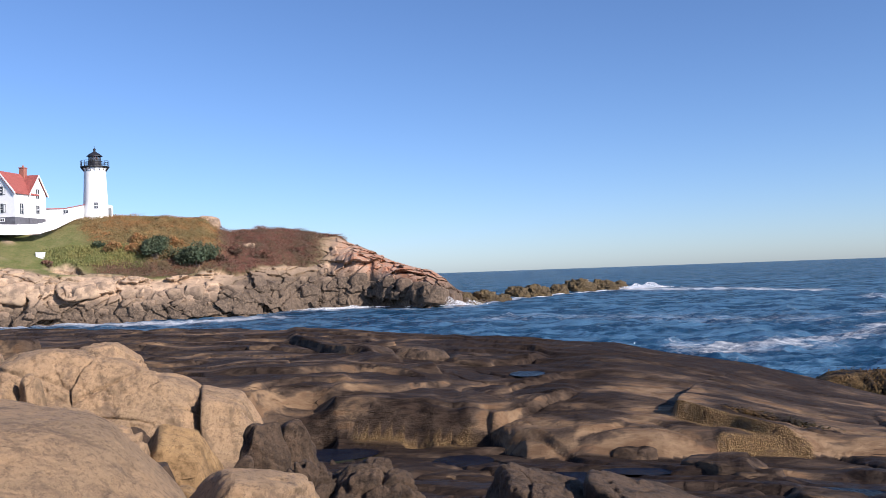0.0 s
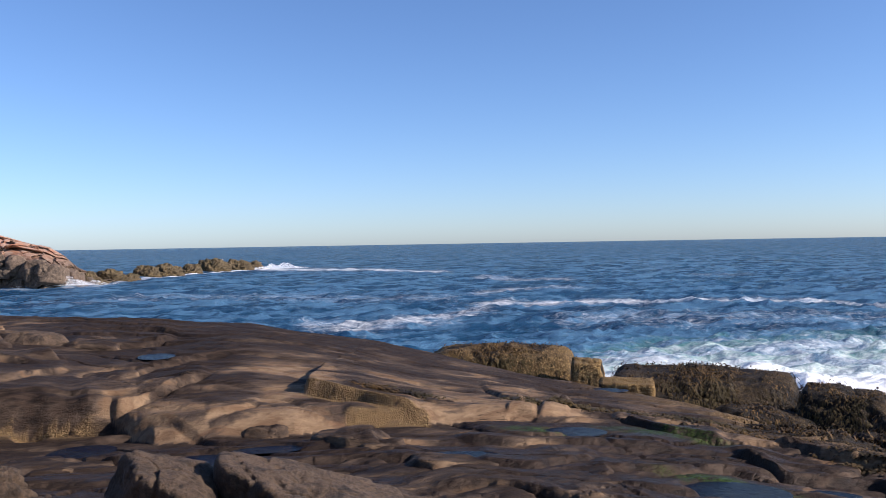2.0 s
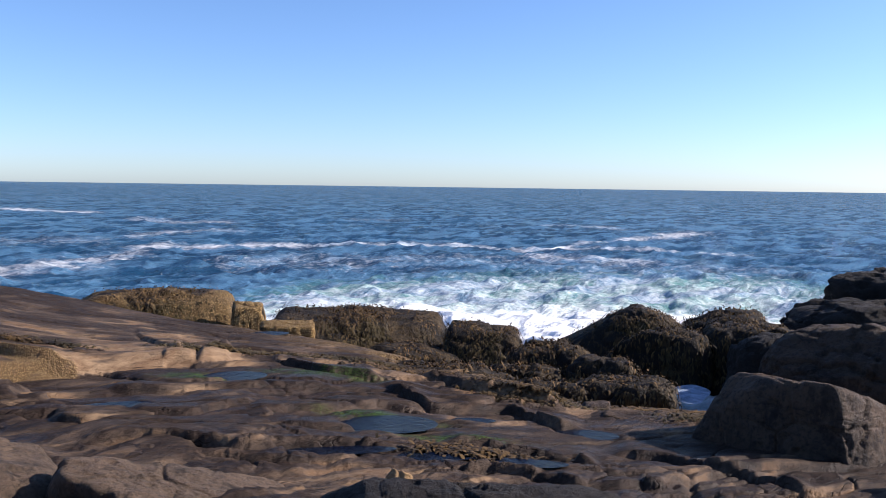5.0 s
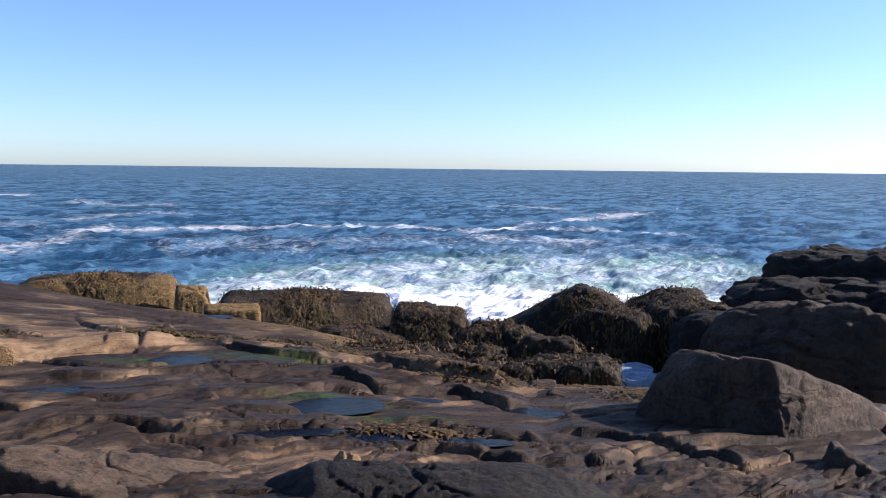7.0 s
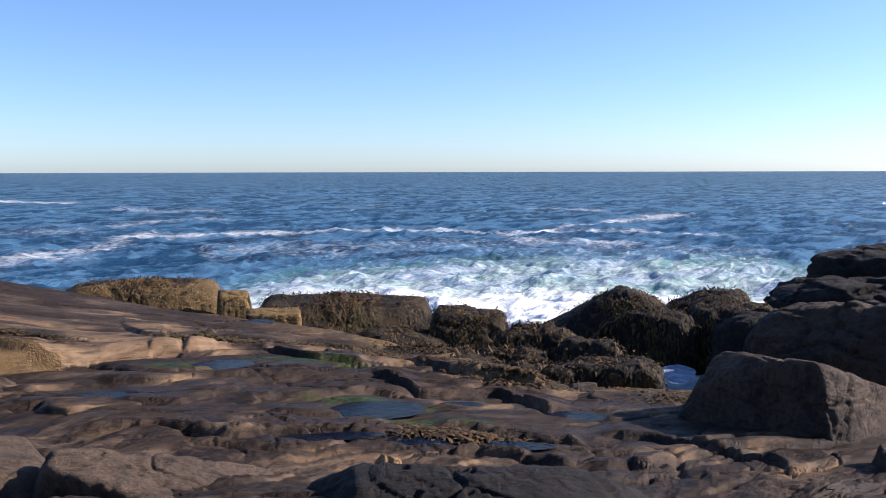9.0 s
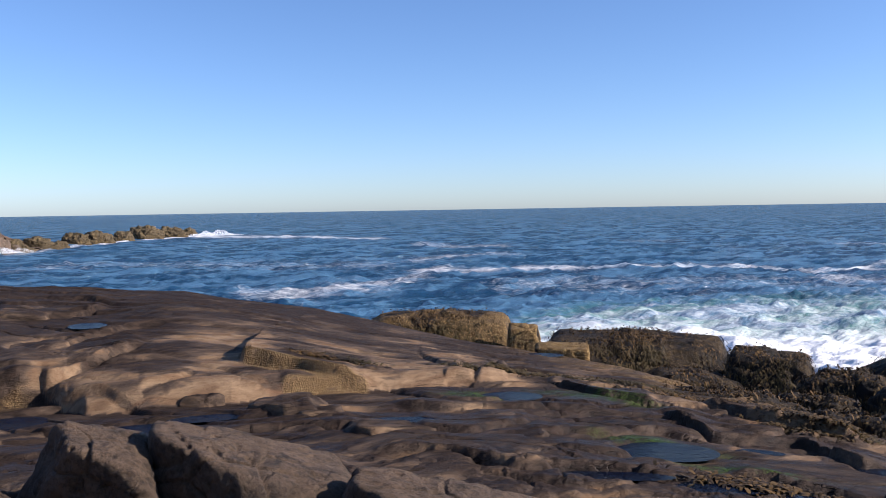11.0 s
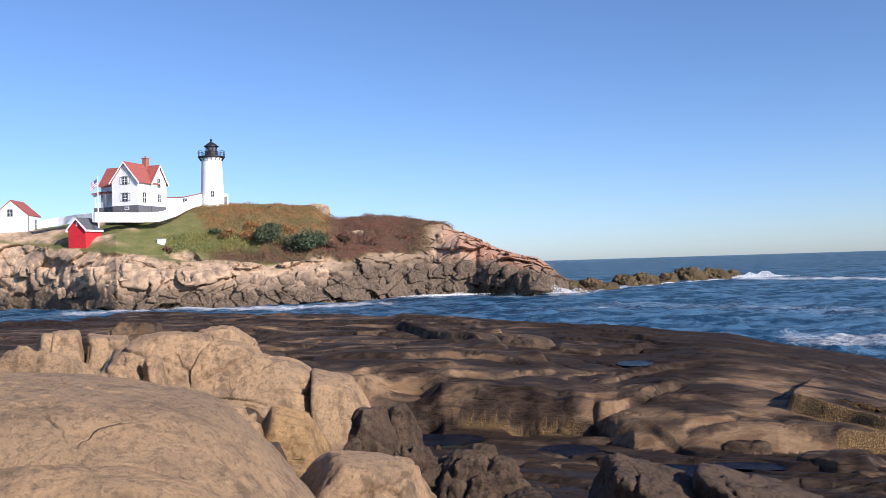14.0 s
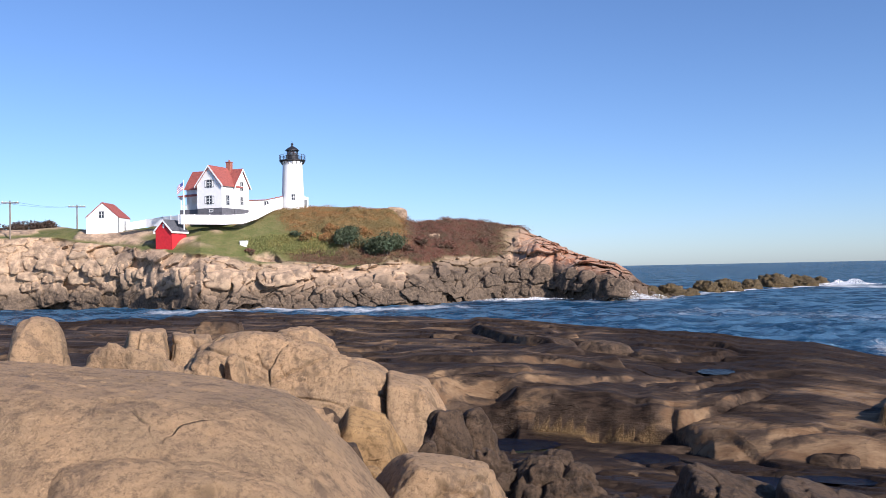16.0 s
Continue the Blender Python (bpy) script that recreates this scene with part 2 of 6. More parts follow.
def make_granite(name, warm, cool, stain, bump=0.05, speckle=0.4):
    m = Mat(name, 0.82, 0.3)
    wide = m.noise(0.6, 6, 0.62, warp=0.6)
    mid = m.noise(2.8, 8, 0.7, warp=0.4)
    grain = m.noise(48, 4, 0.75)
    crystal = m.voronoi(70)
    col = m.mix(m.ramp(wide, 0.35, 0.65), warm, cool)
    col = m.mix(m.ramp(mid, 0.48, 0.68), col, stain)
    col = m.mix(m.ramp(m.noise(14, 8, 0.8), 0.48, 0.62, 0, 0.7), col, tuple(c * 0.75 for c in stain))
    col = m.mix(m.ramp(grain, 0.52, 0.72, 0, speckle), col, tuple(c * 0.3 for c in warm))
    col = m.mix(m.ramp(crystal, 0.0, 0.2, speckle * 0.8, 0), col, tuple(min(0.7, c * 1.7) for c in warm))
    streak = m.noise(3.2, 6, 0.65, m.scaled(1, 1, 0.14))
    steep = m.ramp(m.normal_z(), 0.2, 0.75, 1, 0)
    col = m.mix(m.math("MULTIPLY", m.math("MULTIPLY", m.ramp(streak, 0.48, 0.64), steep), 0.65), col, tuple(c * 0.4 for c in cool))
    joint = m.ramp(m.voronoi(0.42, "DISTANCE_TO_EDGE", m.warped(m.co, 0.9, 0.6)), 0.0, 0.008, 1, 0)
    joint = m.math("MULTIPLY", joint, m.ramp(m.noise(0.9, 3), 0.58, 0.66))
    col = m.mix(m.math("MULTIPLY", joint, 0.5), col, tuple(c * 0.2 for c in stain))
    h = m.math("ADD", m.math("MULTIPLY", m.noise(5, 9, 0.72), 0.9), m.math("MULTIPLY", grain, 0.16))
    h = m.math("SUBTRACT", h, m.math("MULTIPLY", joint, 0.25))
    return m.done(col, m.ramp(mid, 0.2, 0.8, 0.7, 0.92), m.bump(h, bump * 1.6, 1.0))


SHELF_ROCK = make_shelf_rock()
GRANITE = make_granite("boulder_granite", (0.475, 0.310, 0.168), (0.365, 0.25, 0.142), (0.22, 0.15, 0.093), 0.08, 0.55)
GOLD_GRANITE = make_granite("golden_granite", (0.42, 0.265, 0.115), (0.32, 0.20, 0.09), (0.19, 0.115, 0.05), 0.06)
BROWN_ROCK = make_granite("brown_rock", (0.125, 0.08, 0.048), (0.08, 0.054, 0.036), (0.03, 0.022, 0.018), 0.13, 0.35)
GREY_BROWN = make_granite("grey_brown_rock", (0.160, 0.104, 0.062), (0.105, 0.071, 0.045), (0.042, 0.030, 0.021), 0.11, 0.35)
# dark wet rock; its base also carries the shade of the big rocks
SHADE_DARK_ROCK = make_granite("shade_dark_rock", (0.024, 0.017, 0.012), (0.016, 0.0125, 0.0095), (0.008, 0.0065, 0.0055), 0.13, 0.25)


def make_headland():
    """Island cover: pale jointed rock above a black tide band, turf, low autumn scrub."""
    m = Mat("headland_ground", 0.85, 0.3)
    z = m.place(2)
    wide = m.noise(0.09, 5, 0.6, warp=0.5)
    mid = m.noise(0.5, 6, 0.65)
    fine = m.noise(2.6, 6, 0.7)
    rock = m.mix(m.ramp(wide, 0.35, 0.65), (0.55, 0.39, 0.255), (0.44, 0.32, 0.205))
    rock = m.mix(m.ramp(mid, 0.4, 0.68), rock, (0.26, 0.185, 0.12))
    rock = m.mix(m.ramp(fine, 0.52, 0.68, 0, 0.42), rock, (0.15, 0.11, 0.08))
    rock = m.mix(m.ramp(m.noise(0.22, 6, 0.7), 0.52, 0.64, 0, 0.7), rock, (0.17, 0.125, 0.09))
    rock = m.mix(m.attr("rust"), rock, m.mix(m.ramp(mid, 0.4, 0.6), (0.42, 0.20, 0.11), (0.40, 0.27, 0.19)))
    edge = m.math("ADD", z, m.math("MULTIPLY", m.math("SUBTRACT", mid, 0.5), 5.0))
    edge = m.math("SUBTRACT", edge, m.math("MULTIPLY", m.attr("black"), 4.5))
    rock = m.mix(m.ramp(edge, 0.4, 3.6, 0.9, 0.0), rock, m.mix(m.ramp(fine, 0.4, 0.65), (0.045, 0.034, 0.025), (0.15, 0.11, 0.075)))
    turf = m.mix(m.ramp(mid, 0.35, 0.65), (0.105, 0.115, 0.032), (0.165, 0.15, 0.055))
    turf = m.mix(m.ramp(fine, 0.4, 0.75, 0, 0.6), turf, (0.055, 0.085, 0.014))
    col = m.mix(m.attr("turf"), rock, turf)
    scrub = m.mix(m.ramp(mid, 0.35, 0.62), (0.24, 0.16, 0.06), (0.17, 0.135, 0.055))
    scrub = m.mix(m.attr("red"), scrub, m.mix(m.ramp(mid, 0.4, 0.6), (0.12, 0.04, 0.03), (0.085, 0.055, 0.03)))
    scrub = m.mix(m.ramp(fine, 0.42, 0.62, 0, 0.7), scrub, (0.05, 0.04, 0.016))
    col = m.mix(m.attr("scrub"), col, scrub)
    h = m.math("ADD", m.math("MULTIPLY", mid, 0.6), m.math("MULTIPLY", fine, 0.4))
    return m.done(col, 0.85, m.bump(h, 0.4, 0.9))


HEADLAND = make_headland()


def make_sea():
    """Ruffled deep water: blue body, sky glints on the wave faces both by gloss and painted pale, lacy white foam."""
    m = Mat("sea_water", 0.3, 0.0)
    foam = m.attr("foam")
    swell = m.noise(0.035, 3, 0.5, m.scaled(1, 2.2, 1, 0.3))
    col = m.mix(m.ramp(swell, 0.35, 0.65), (0.009, 0.036, 0.078), (0.015, 0.056, 0.112))
    col = m.mix(m.attr("shoal"), col, (0.10, 0.24, 0.215))
    lace = m.noise(0.5, 10, 0.68, m.scaled(1, 1.7, 1, 0.2), 1.8)
    spot = m.noise(2.2, 6, 0.72, None, 1.0)
    f = m.math("ADD", m.math("MULTIPLY", lace, 0.68), m.math("MULTIPLY", spot, 0.32))
    cover = m.math("SUBTRACT", m.math("ADD", f, foam), 1.0)
    white = m.math("MULTIPLY", m.ramp(cover, -0.15, 0.20), m.ramp(foam, 0.42, 0.85, 0.55, 1.0))
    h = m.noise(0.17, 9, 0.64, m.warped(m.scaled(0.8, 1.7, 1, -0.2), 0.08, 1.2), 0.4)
    fresh = m.noise(1.3, 5, 0.6, m.warped(m.scaled(0.8, 2.0, 1, 0.1), 0.12, 1.2))
    # sky light on the wave faces, painted into the body colour
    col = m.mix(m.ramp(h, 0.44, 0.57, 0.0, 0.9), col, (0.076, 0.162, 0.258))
    col = m.mix(white, col, (0.90, 0.90, 0.88))
    h = m.math("ADD", m.math("MULTIPLY", h, 1.1), m.math("MULTIPLY", fresh, 0.30))
    normal = m.bump(h, 2.8, 1.0)
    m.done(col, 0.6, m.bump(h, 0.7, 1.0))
    gloss = m.t.nodes.new("ShaderNodeBsdfGlossy")
    gloss.inputs["Roughness"].default_value = 0.06
    m.t.links.new(normal, gloss.inputs["Normal"])
    blend = m.t.nodes.new("ShaderNodeMixShader")
    fresnel = m.t.nodes.new("ShaderNodeFresnel")
    fresnel.inputs["IOR"].default_value = 1.33
    m.t.links.new(normal, fresnel.inputs["Normal"])
    gleam = m.math("MULTIPLY", fresnel.outputs[0], m.attr("sheen"))
    m.put(blend.inputs[0], m.math("MULTIPLY", m.ramp(white, 0.0, 0.6, 1.0, 0.0), gleam))
    m.t.links.new(m.b.outputs[0], blend.inputs[1])
    m.t.links.new(gloss.outputs[0], blend.inputs[2])
    m.t.links.new(blend.outputs[0], m.t.nodes["Material Output"].inputs["Surface"])
    return m.mat


def make_pool():
    """Still tide-pool water over dark rock."""
    m = Mat("pool_water", 0.25, 0.1)
    m.b.inputs["IOR"].default_value = 1.33
    col = m.mix(m.ramp(m.noise(2.0, 4), 0.4, 0.6), (0.004, 0.007, 0.018), (0.010, 0.014, 0.024))
    return m.done(col, 0.25, m.bump(m.noise(6, 4, 0.6, None, 1.5), 0.10, 1.0))


SEA = make_sea()
POOL = make_pool()

# ---- the sea ----
EYE_Z = 6.0


def sea_line(az):
    """Distance of the headland's waterline."""
    return line(az, (-70, 190), (-45, 186), (-36.5, 183), (-32, 172), (-27, 151), (-18, 147), (-13, 149), (-9.4, 163), (-4.7, 164), (-1, 153), (2, 161), (4.5, 186), (7, 206), (11.4, 243), (13, 246))


# foam courses: strength, half width in degrees of height, and (bearing, height) along the course
FOAM_LINES = (
    (0.30, 0.10, ((26, -4.05), (32, -3.95), (38, -3.8), (46, -3.75), (50, -3.95), (52, -3.75), (56, -3.2), (61, -2.75))),
    (0.22, 0.32, ((14, -5.1), (18, -5.4), (21, -5.0), (24, -4.7), (26, -4.3))),
    (0.26, 0.12, ((52, -3.8), (58.5, -3.72), (64, -4.05))),
    (0.20, 0.16, ((50.3, -4.43), (58.2, -4.42))),
    (0.32, 0.09, ((11.5, -1.52), (18, -1.62), (23.5, -1.82))),
    (0.22, 0.10, ((25, -2.23), (28.7, -2.44), (31.5, -2.4))),
    (0.24, 0.14, ((25, -3.3), (29.5, -2.85), (32.5, -2.95))),
    (0.14, 0.10, ((38.5, -2.2), (42.3, -2.2))),
    (0.20, 0.08, ((51, -2.42), (56.3, -2.55))),
    (0.16, 0.30, ((-2, -3.1), (6, -3.0), (14, -3.3), (24, -3.6))),
    (0.32, 0.09, ((-30, -2.4), (-23.6, -2.32), (-17, -2.52), (-10, -2.45))),
    (0.14, 0.55, ((30, -4.9), (48, -4.7), (66, -4.9))),
)


def build_sea():
    az = np.concatenate([np.linspace(-180, -48, 60)[:-1], np.linspace(-48, 84, 760), np.linspace(84, 180, 40)[1:-1]])
    q = np.linspace(0, 1, 440)
    r = 1.0 / (1 / 13.0 * (1 - q) ** 1.5 + 1 / 4900.0)
    A, R = np.meshgrid(az, r)
    X, Y = R * np.sin(np.radians(A)), R * np.cos(np.radians(A))
    near = np.clip(1.25 - R / 900.0, 0.25, 1)
    warp = fbm(X * 0.02, Y * 0.02, 0, 3, 5) * 6
    swell = np.sin((X * 0.45 + Y * 0.89 + warp * 2) * 2 * np.pi / 21.0) * 0.16
    chop = fbm(X * 0.10 + warp * 0.05, Y * 0.15, 0, 2, 11)
    wavelet = fbm(X * 0.26 + warp * 0.08, Y * 0.36, 5, 2, 13)
    ripple = fbm(X * 0.6, Y * 0.95, 0, 4, 23, 0.6)
    Z = (swell * 0.4 + (1 - np.abs(chop)) ** 4 * 0.26 + (1 - np.abs(wavelet)) ** 4 * 0.32 - 0.30 + ripple * np.clip(0.42 - R / 700, 0.08, 0.34)) * near
    Z = np.where(R > 900, Z * 0.3, Z)
    # foam: streaks off the reef, one long thin line, and the broken water by the rocks
    wig = fbm(X * 0.03, Y * 0.03, 3, 4, 31)
    lineE = np.degrees(np.arctan2(EYE_Z, R)) * -1
    foam = 0.27 + 0.06 * wig
    for power, wide, course in FOAM_LINES:
        at = line(A, *course)
        ends = smooth(course[0][0] - 1.5, course[0][0] + 1.0, A) * (1 - smooth(course[-1][0] - 1.0, course[-1][0] + 1.5, A))
        foam = foam + power * ends * np.exp(-(((lineE - at - wig * 0.10) / (wide * (1 + 0.5 * wig))) ** 2))
    shore = np.exp(-((R - sea_line(A) + 4.0) / 4.5) ** 2) * smooth(-16, -8, A) * (1 - smooth(12, 15, A))
    foam = foam + 0.46 * shore * (0.7 + 0.6 * wig)
    surf_in = line(A, (10, 30), (20, 33), (27, 33), (36, 31), (50, 30), (62, 27), (75, 24))
    surf_out = line(A, (10, 34), (20, 37), (27, 44), (36, 58), (50, 66), (62, 66), (72, 62))
    surf = smooth(16, 30, A) * (1 - smooth(surf_out * 0.82, surf_out * 1.08, R + wig * 7))
    foam = foam + surf * 0.24
    chan = smooth(23, 27, R) * (1 - smooth(33, 47, R + wig * 4)) * smooth(27, 40, A) * (1 - smooth(64, 70, A))
    foam = foam + 0.35 * chan
    breaker = fbm(X * 0.35, Y * 0.35, 7, 5, 47)
    Z = Z + surf * (0.22 * np.abs(breaker) + 0.10) + chan * (0.45 * (1 - np.abs(breaker)) ** 3)
    shoal = np.clip(surf * 0.95 + 0.4 * chan, 0, 1)
    me = grid_mesh("sea", X, Y, Z, True, (("foam", foam), ("shoal", shoal), ("sheen", 0.82 + 0.18 * np.exp(-R / 150.0))))
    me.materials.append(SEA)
    return tagged(new("water", me), "deep blue choppy sea with white foam streaks", "sea", "", "structure")


build_sea()


# ---- foreground ledges: one sheet of bedrock round the camera ----
def crest_of(A):
    el = line(A, (-180, -2.8), (-34.7, -2.75), (-30, -2.75), (-26, -2.45), (-23, -2.6), (-18, -2.98), (-13, -3.14), (-7.5, -3.45), (-1.4, -3.9), (4, -4.4), (7.6, -4.62), (10.8, -4.85), (14, -5.5), (18, -6.05), (22, -7.0), (25, -7.8), (28, -8.45), (30.5, -8.95), (33, -9.4), (36.4, -9.85), (39.3, -10.25), (43, -11.4), (46, -11.9), (50.5, -13.0), (54, -13.9), (60, -14.6), (75, -14.6), (180, -14))
    z = line(A, (-180, 4), (-34.7, 3.9), (-26, 4.15), (-18, 4.0), (-7.5, 3.85), (4, 3.5), (10.8, 3.3), (14, 3.05), (18, 2.75), (22, 2.4), (27, 1.9), (31, 1.5), (36, 1.4), (43, 1.25), (50, 1.4), (60, 1.5), (75, 1.7), (180, 2))
    return (EYE_Z - z) / np.tan(np.radians(-el)), z


def mound(A, R, az, r, wide, deep, high, sharp=2.0, lean=0.0):
    """A swelling of the rock; the side towards the camera is the steeper one where lean is positive."""
    u = (A - az) * np.radians(1) * r / wide
    v = (R - r) / deep
    v = np.where(v < 0, v * (1 + lean), v)
    return high * np.clip(1 - (np.abs(u) ** sharp + np.abs(v) ** sharp), 0, 1) ** 1.1


def base_height(A, R):
    """The ledge without its small forms: near rock, wet terrace, the step at its back, the whaleback slabs up to the crest.
    Also gives the foot of the step: its distance and height."""
    X, Y = R * np.sin(np.radians(A)), R * np.cos(np.radians(A))
    rc, zc = crest_of(A)
    zt = line(A, (-180, 2.9), (-20, 2.8), (-8, 2.55), (0, 2.5), (12, 2.5), (20, 2.5), (30, 2.35), (38, 2.05), (45, 1.85), (55, 1.65), (180, 2))
    el = line(A, (-180, -10), (-20, -9.8), (-11.5, -9.85), (-5.7, -10.3), (0.4, -10.7), (2.6, -10.75), (3.8, -11.3), (5, -11.75), (8.7, -11.92), (13.5, -11.92), (16, -11.75), (19, -11.5), (22, -11.5), (29, -11.3), (32, -11.1), (38, -11.9), (44, -13.2), (55, -14.6), (180, -15))
    rf = (EYE_Z - zt) / np.tan(np.radians(-el))
    step = line(A, (-180, 0.4), (-20, 0.6), (-11, 0.85), (-5.5, 0.80), (-1.3, 0.72), (2.0, 0.50), (4, 0.34), (10, 0.42), (16, 0.36), (20, 0.26), (28, 0.28), (31, 0.12), (36, 0.05), (180, 0.02))
    wide = line(A, (-180, 0.6), (-12, 0.35), (1.5, 0.30), (4, 0.75), (13, 0.75), (18, 0.7), (24, 0.9), (180, 1.0))
    swell = line(A, (-180, 0.9), (-12, 0.9), (2, 0.85), (8, 0.72), (14, 0.70), (22, 0.60), (30, 0.75), (40, 0.9), (180, 1.0))
    zn = line(A, (-180, 4), (-44, 3.4), (-30, 3.2), (-15, 2.75), (-6, 2.7), (5, 2.72), (20, 2.75), (35, 2.65), (50, 2.45), (60, 2.3), (180, 3))
    rc = np.maximum(rc, rf + 1.6)
    t1 = np.clip((R - 2.0) / 7.5, 0, 1)
    t2 = np.clip((R - 9.5) / (rf - 9.5), 0, 1)
    t3 = np.clip((R - rf - wide * 0.6) / (rc - rf - wide * 0.6), 0, 1)
    drop = np.clip(R - rc, 0, None)
    z = 4.35 + (zn - 4.35) * t1 + (zt - zn) * t2 ** 0.8
    k = np.clip((R - rf) / wide, 0, 1)
    z = z + step * (1 - (1 - k) ** 2.4)
    z = z + (zc - zt - step) * t3 ** swell
    z = z - np.minimum(drop, 1.2) ** 2 * 0.30 - np.clip(drop - 1.2, 0, None) * 0.62
    return X, Y, z, rf, rc, zt


@functools.lru_cache(None)
def on_ledge(az, el):
    """Where the bare ledge is met under that bearing and height angle."""
    r = np.linspace(8, 60, 1400)
    up = np.degrees(np.arctan2(base_height(np.full(r.shape, float(az)), r)[2] - EYE_Z, r))
    k = int(np.argmax(up >= el)) if (up >= el).any() else int(np.argmax(up))
    return polar(az, float(r[k]))


def along(A, R, course):
    """Distance from a course of (bearing, height) points, positive on the left hand of one who goes along it, and how far along, 0 to 1."""
    back = course[0][0] > course[-1][0]
    pts = [on_ledge(*p) for p in (course[::-1] if back else course)]
    az = [math.degrees(math.atan2(x, y)) for x, y in pts]
    r = [math.hypot(x, y) for x, y in pts]
    at = sum(np.interp(A + k, az, r) for k in (-0.5, -0.25, 0, 0.25, 0.5)) / 5
    lean = (r[-1] - r[0]) / (np.radians(az[-1] - az[0]) * r[0])
    d = (R - at) / math.sqrt(1 + lean * lean)
    u = (A - az[0]) / (az[-1] - az[0])
    return (-d, 1 - u) if back else (d, u)


def scarp(A, R, stray, course, high, wide=0.08, fade=1.5, gutter=0.06):
    """A broken edge: the rock left of the course stands proud of the rest and slopes back into it; a gutter runs along its foot.
    stray: how far the edge strays from its course."""
    d, u = along(A, R, course)
    d = d + stray
    ends = smooth(-0.02, 0.12, u) * (1 - smooth(0.88, 1.02, u))
    up = smooth(-wide / 2, wide / 2, d) * np.exp(-np.clip(d, 0, None) / fade)
    return ends * (high * up - gutter * np.exp(-((d + wide * 0.7) / (0.03 + 0.7 * wide * 0.6)) ** 2))


# broken edges: height, length of the back slope, gutter, and the course
CRACK = ((19.3, -6.9), (17.7, -7.17), (15.7, -7.88), (14.65, -8.76), (14.1, -9.6))
SHELF = ((14.0, -9.35), (17.4, -9.9), (20.2, -10.6), (21.5, -11.0))
SCARPS = (
    (0.14, 2.5, 0.10, ((-14.7, -5.77), (-10.2, -6.16), (-5.3, -6.16), (-1.2, -6.88))),
    (0.22, 3.0, 0.20, ((-10.1, -4.05), (-7.3, -4.86), (-4.3, -5.5))),
    (0.16, 3.0, 0.16, ((0.1, -5.6), (1.6, -6.0), (4.8, -6.1), (6.5, -5.6))),
    (0.10, 1.6, 0.08, ((1.9, -8.1), (5.1, -7.5), (8.0, -7.0), (10, -6.9))),
    (0.10, 1.4, 0.07, ((-7.5, -7.3), (-3, -7.5), (0.5, -7.2))),
    (0.10, 1.4, 0.07, ((-13, -7.0), (-9, -6.8), (-6, -7.0))),
    (0.16, 1.2, 0.10, ((0.4, -10.6), (2.9, -10.05), (5.1, -9.1), (6.6, -8.6), (8.5, -8.3))),
    (0.05, 0.7, 0.07, ((8.0, -10.6), (8.8, -10.3), (10.4, -9.95), (11.4, -9.8))),
    (0.10, 1.3, 0.05, SHELF),
    (0.10, 0.7, 0.06, ((16.5, -10.9), (18.3, -11.0), (20.6, -10.95), (22.4, -11.5))),
    (0.12, 0.8, 0.10, ((29.0, -11.3), (29.7, -10.5), (30.6, -10.0), (31.2, -9.9))[::-1]),
    (0.08, 0.5, 0.07, ((27.1, -11.35), (27.4, -10.6), (29.0, -11.2))),
    (0.06, 1.0, 0.06, ((25.5, -9.3), (27, -9.9), (28.3, -10.2))),
    (0.14, 1.2, 0.06, ((33.6, -11.15), (37.1, -12.2), (40.8, -12.8))),
    (0.20, 1.4, 0.05, ((43.3, -12.5), (46.5, -13.2), (50, -13.5), (52.5, -13.9))),
    (0.18, 1.2, 0.06, ((40.8, -13.0), (44.1, -14.3), (49.3, -14.3), (51.5, -15.1), (54.1, -15.7))),
    (0.10, 1.4, 0.06, ((55.8, -16.6), (59, -16.6), (63.3, -17.2), (68, -18.0))),
    (0.10, 1.2, 0.06, ((23.5, -12.5), (26.8, -12.9), (30.4, -12.8), (37.8, -13.1))),
    (0.12, 1.4, 0.07, ((22, -15.4), (27, -15.9), (32, -16.5), (42.2, -16.9))),
    (0.09, 1.0, 0.06, ((32, -14.2), (37, -14.4), (41, -14.0), (44, -14.6))),
    (0.09, 1.2, 0.06, ((25, -14.0), (29, -14.3), (33, -13.6))),
    (0.10, 1.2, 0.06, ((45, -16.6), (50, -16.9), (55, -17.6))),
    (0.10, 1.2, 0.06, ((42, -18.2), (48, -18.0), (54, -18.8), (60, -18.6))),
    (0.10, 1.2, 0.06, ((2, -12.7), (8, -12.6), (14, -13.0), (20, -12.9))),
    (0.08, 1.0, 0.06, ((10, -13.8), (16, -13.6), (22, -13.7))),
)
POOLS = []


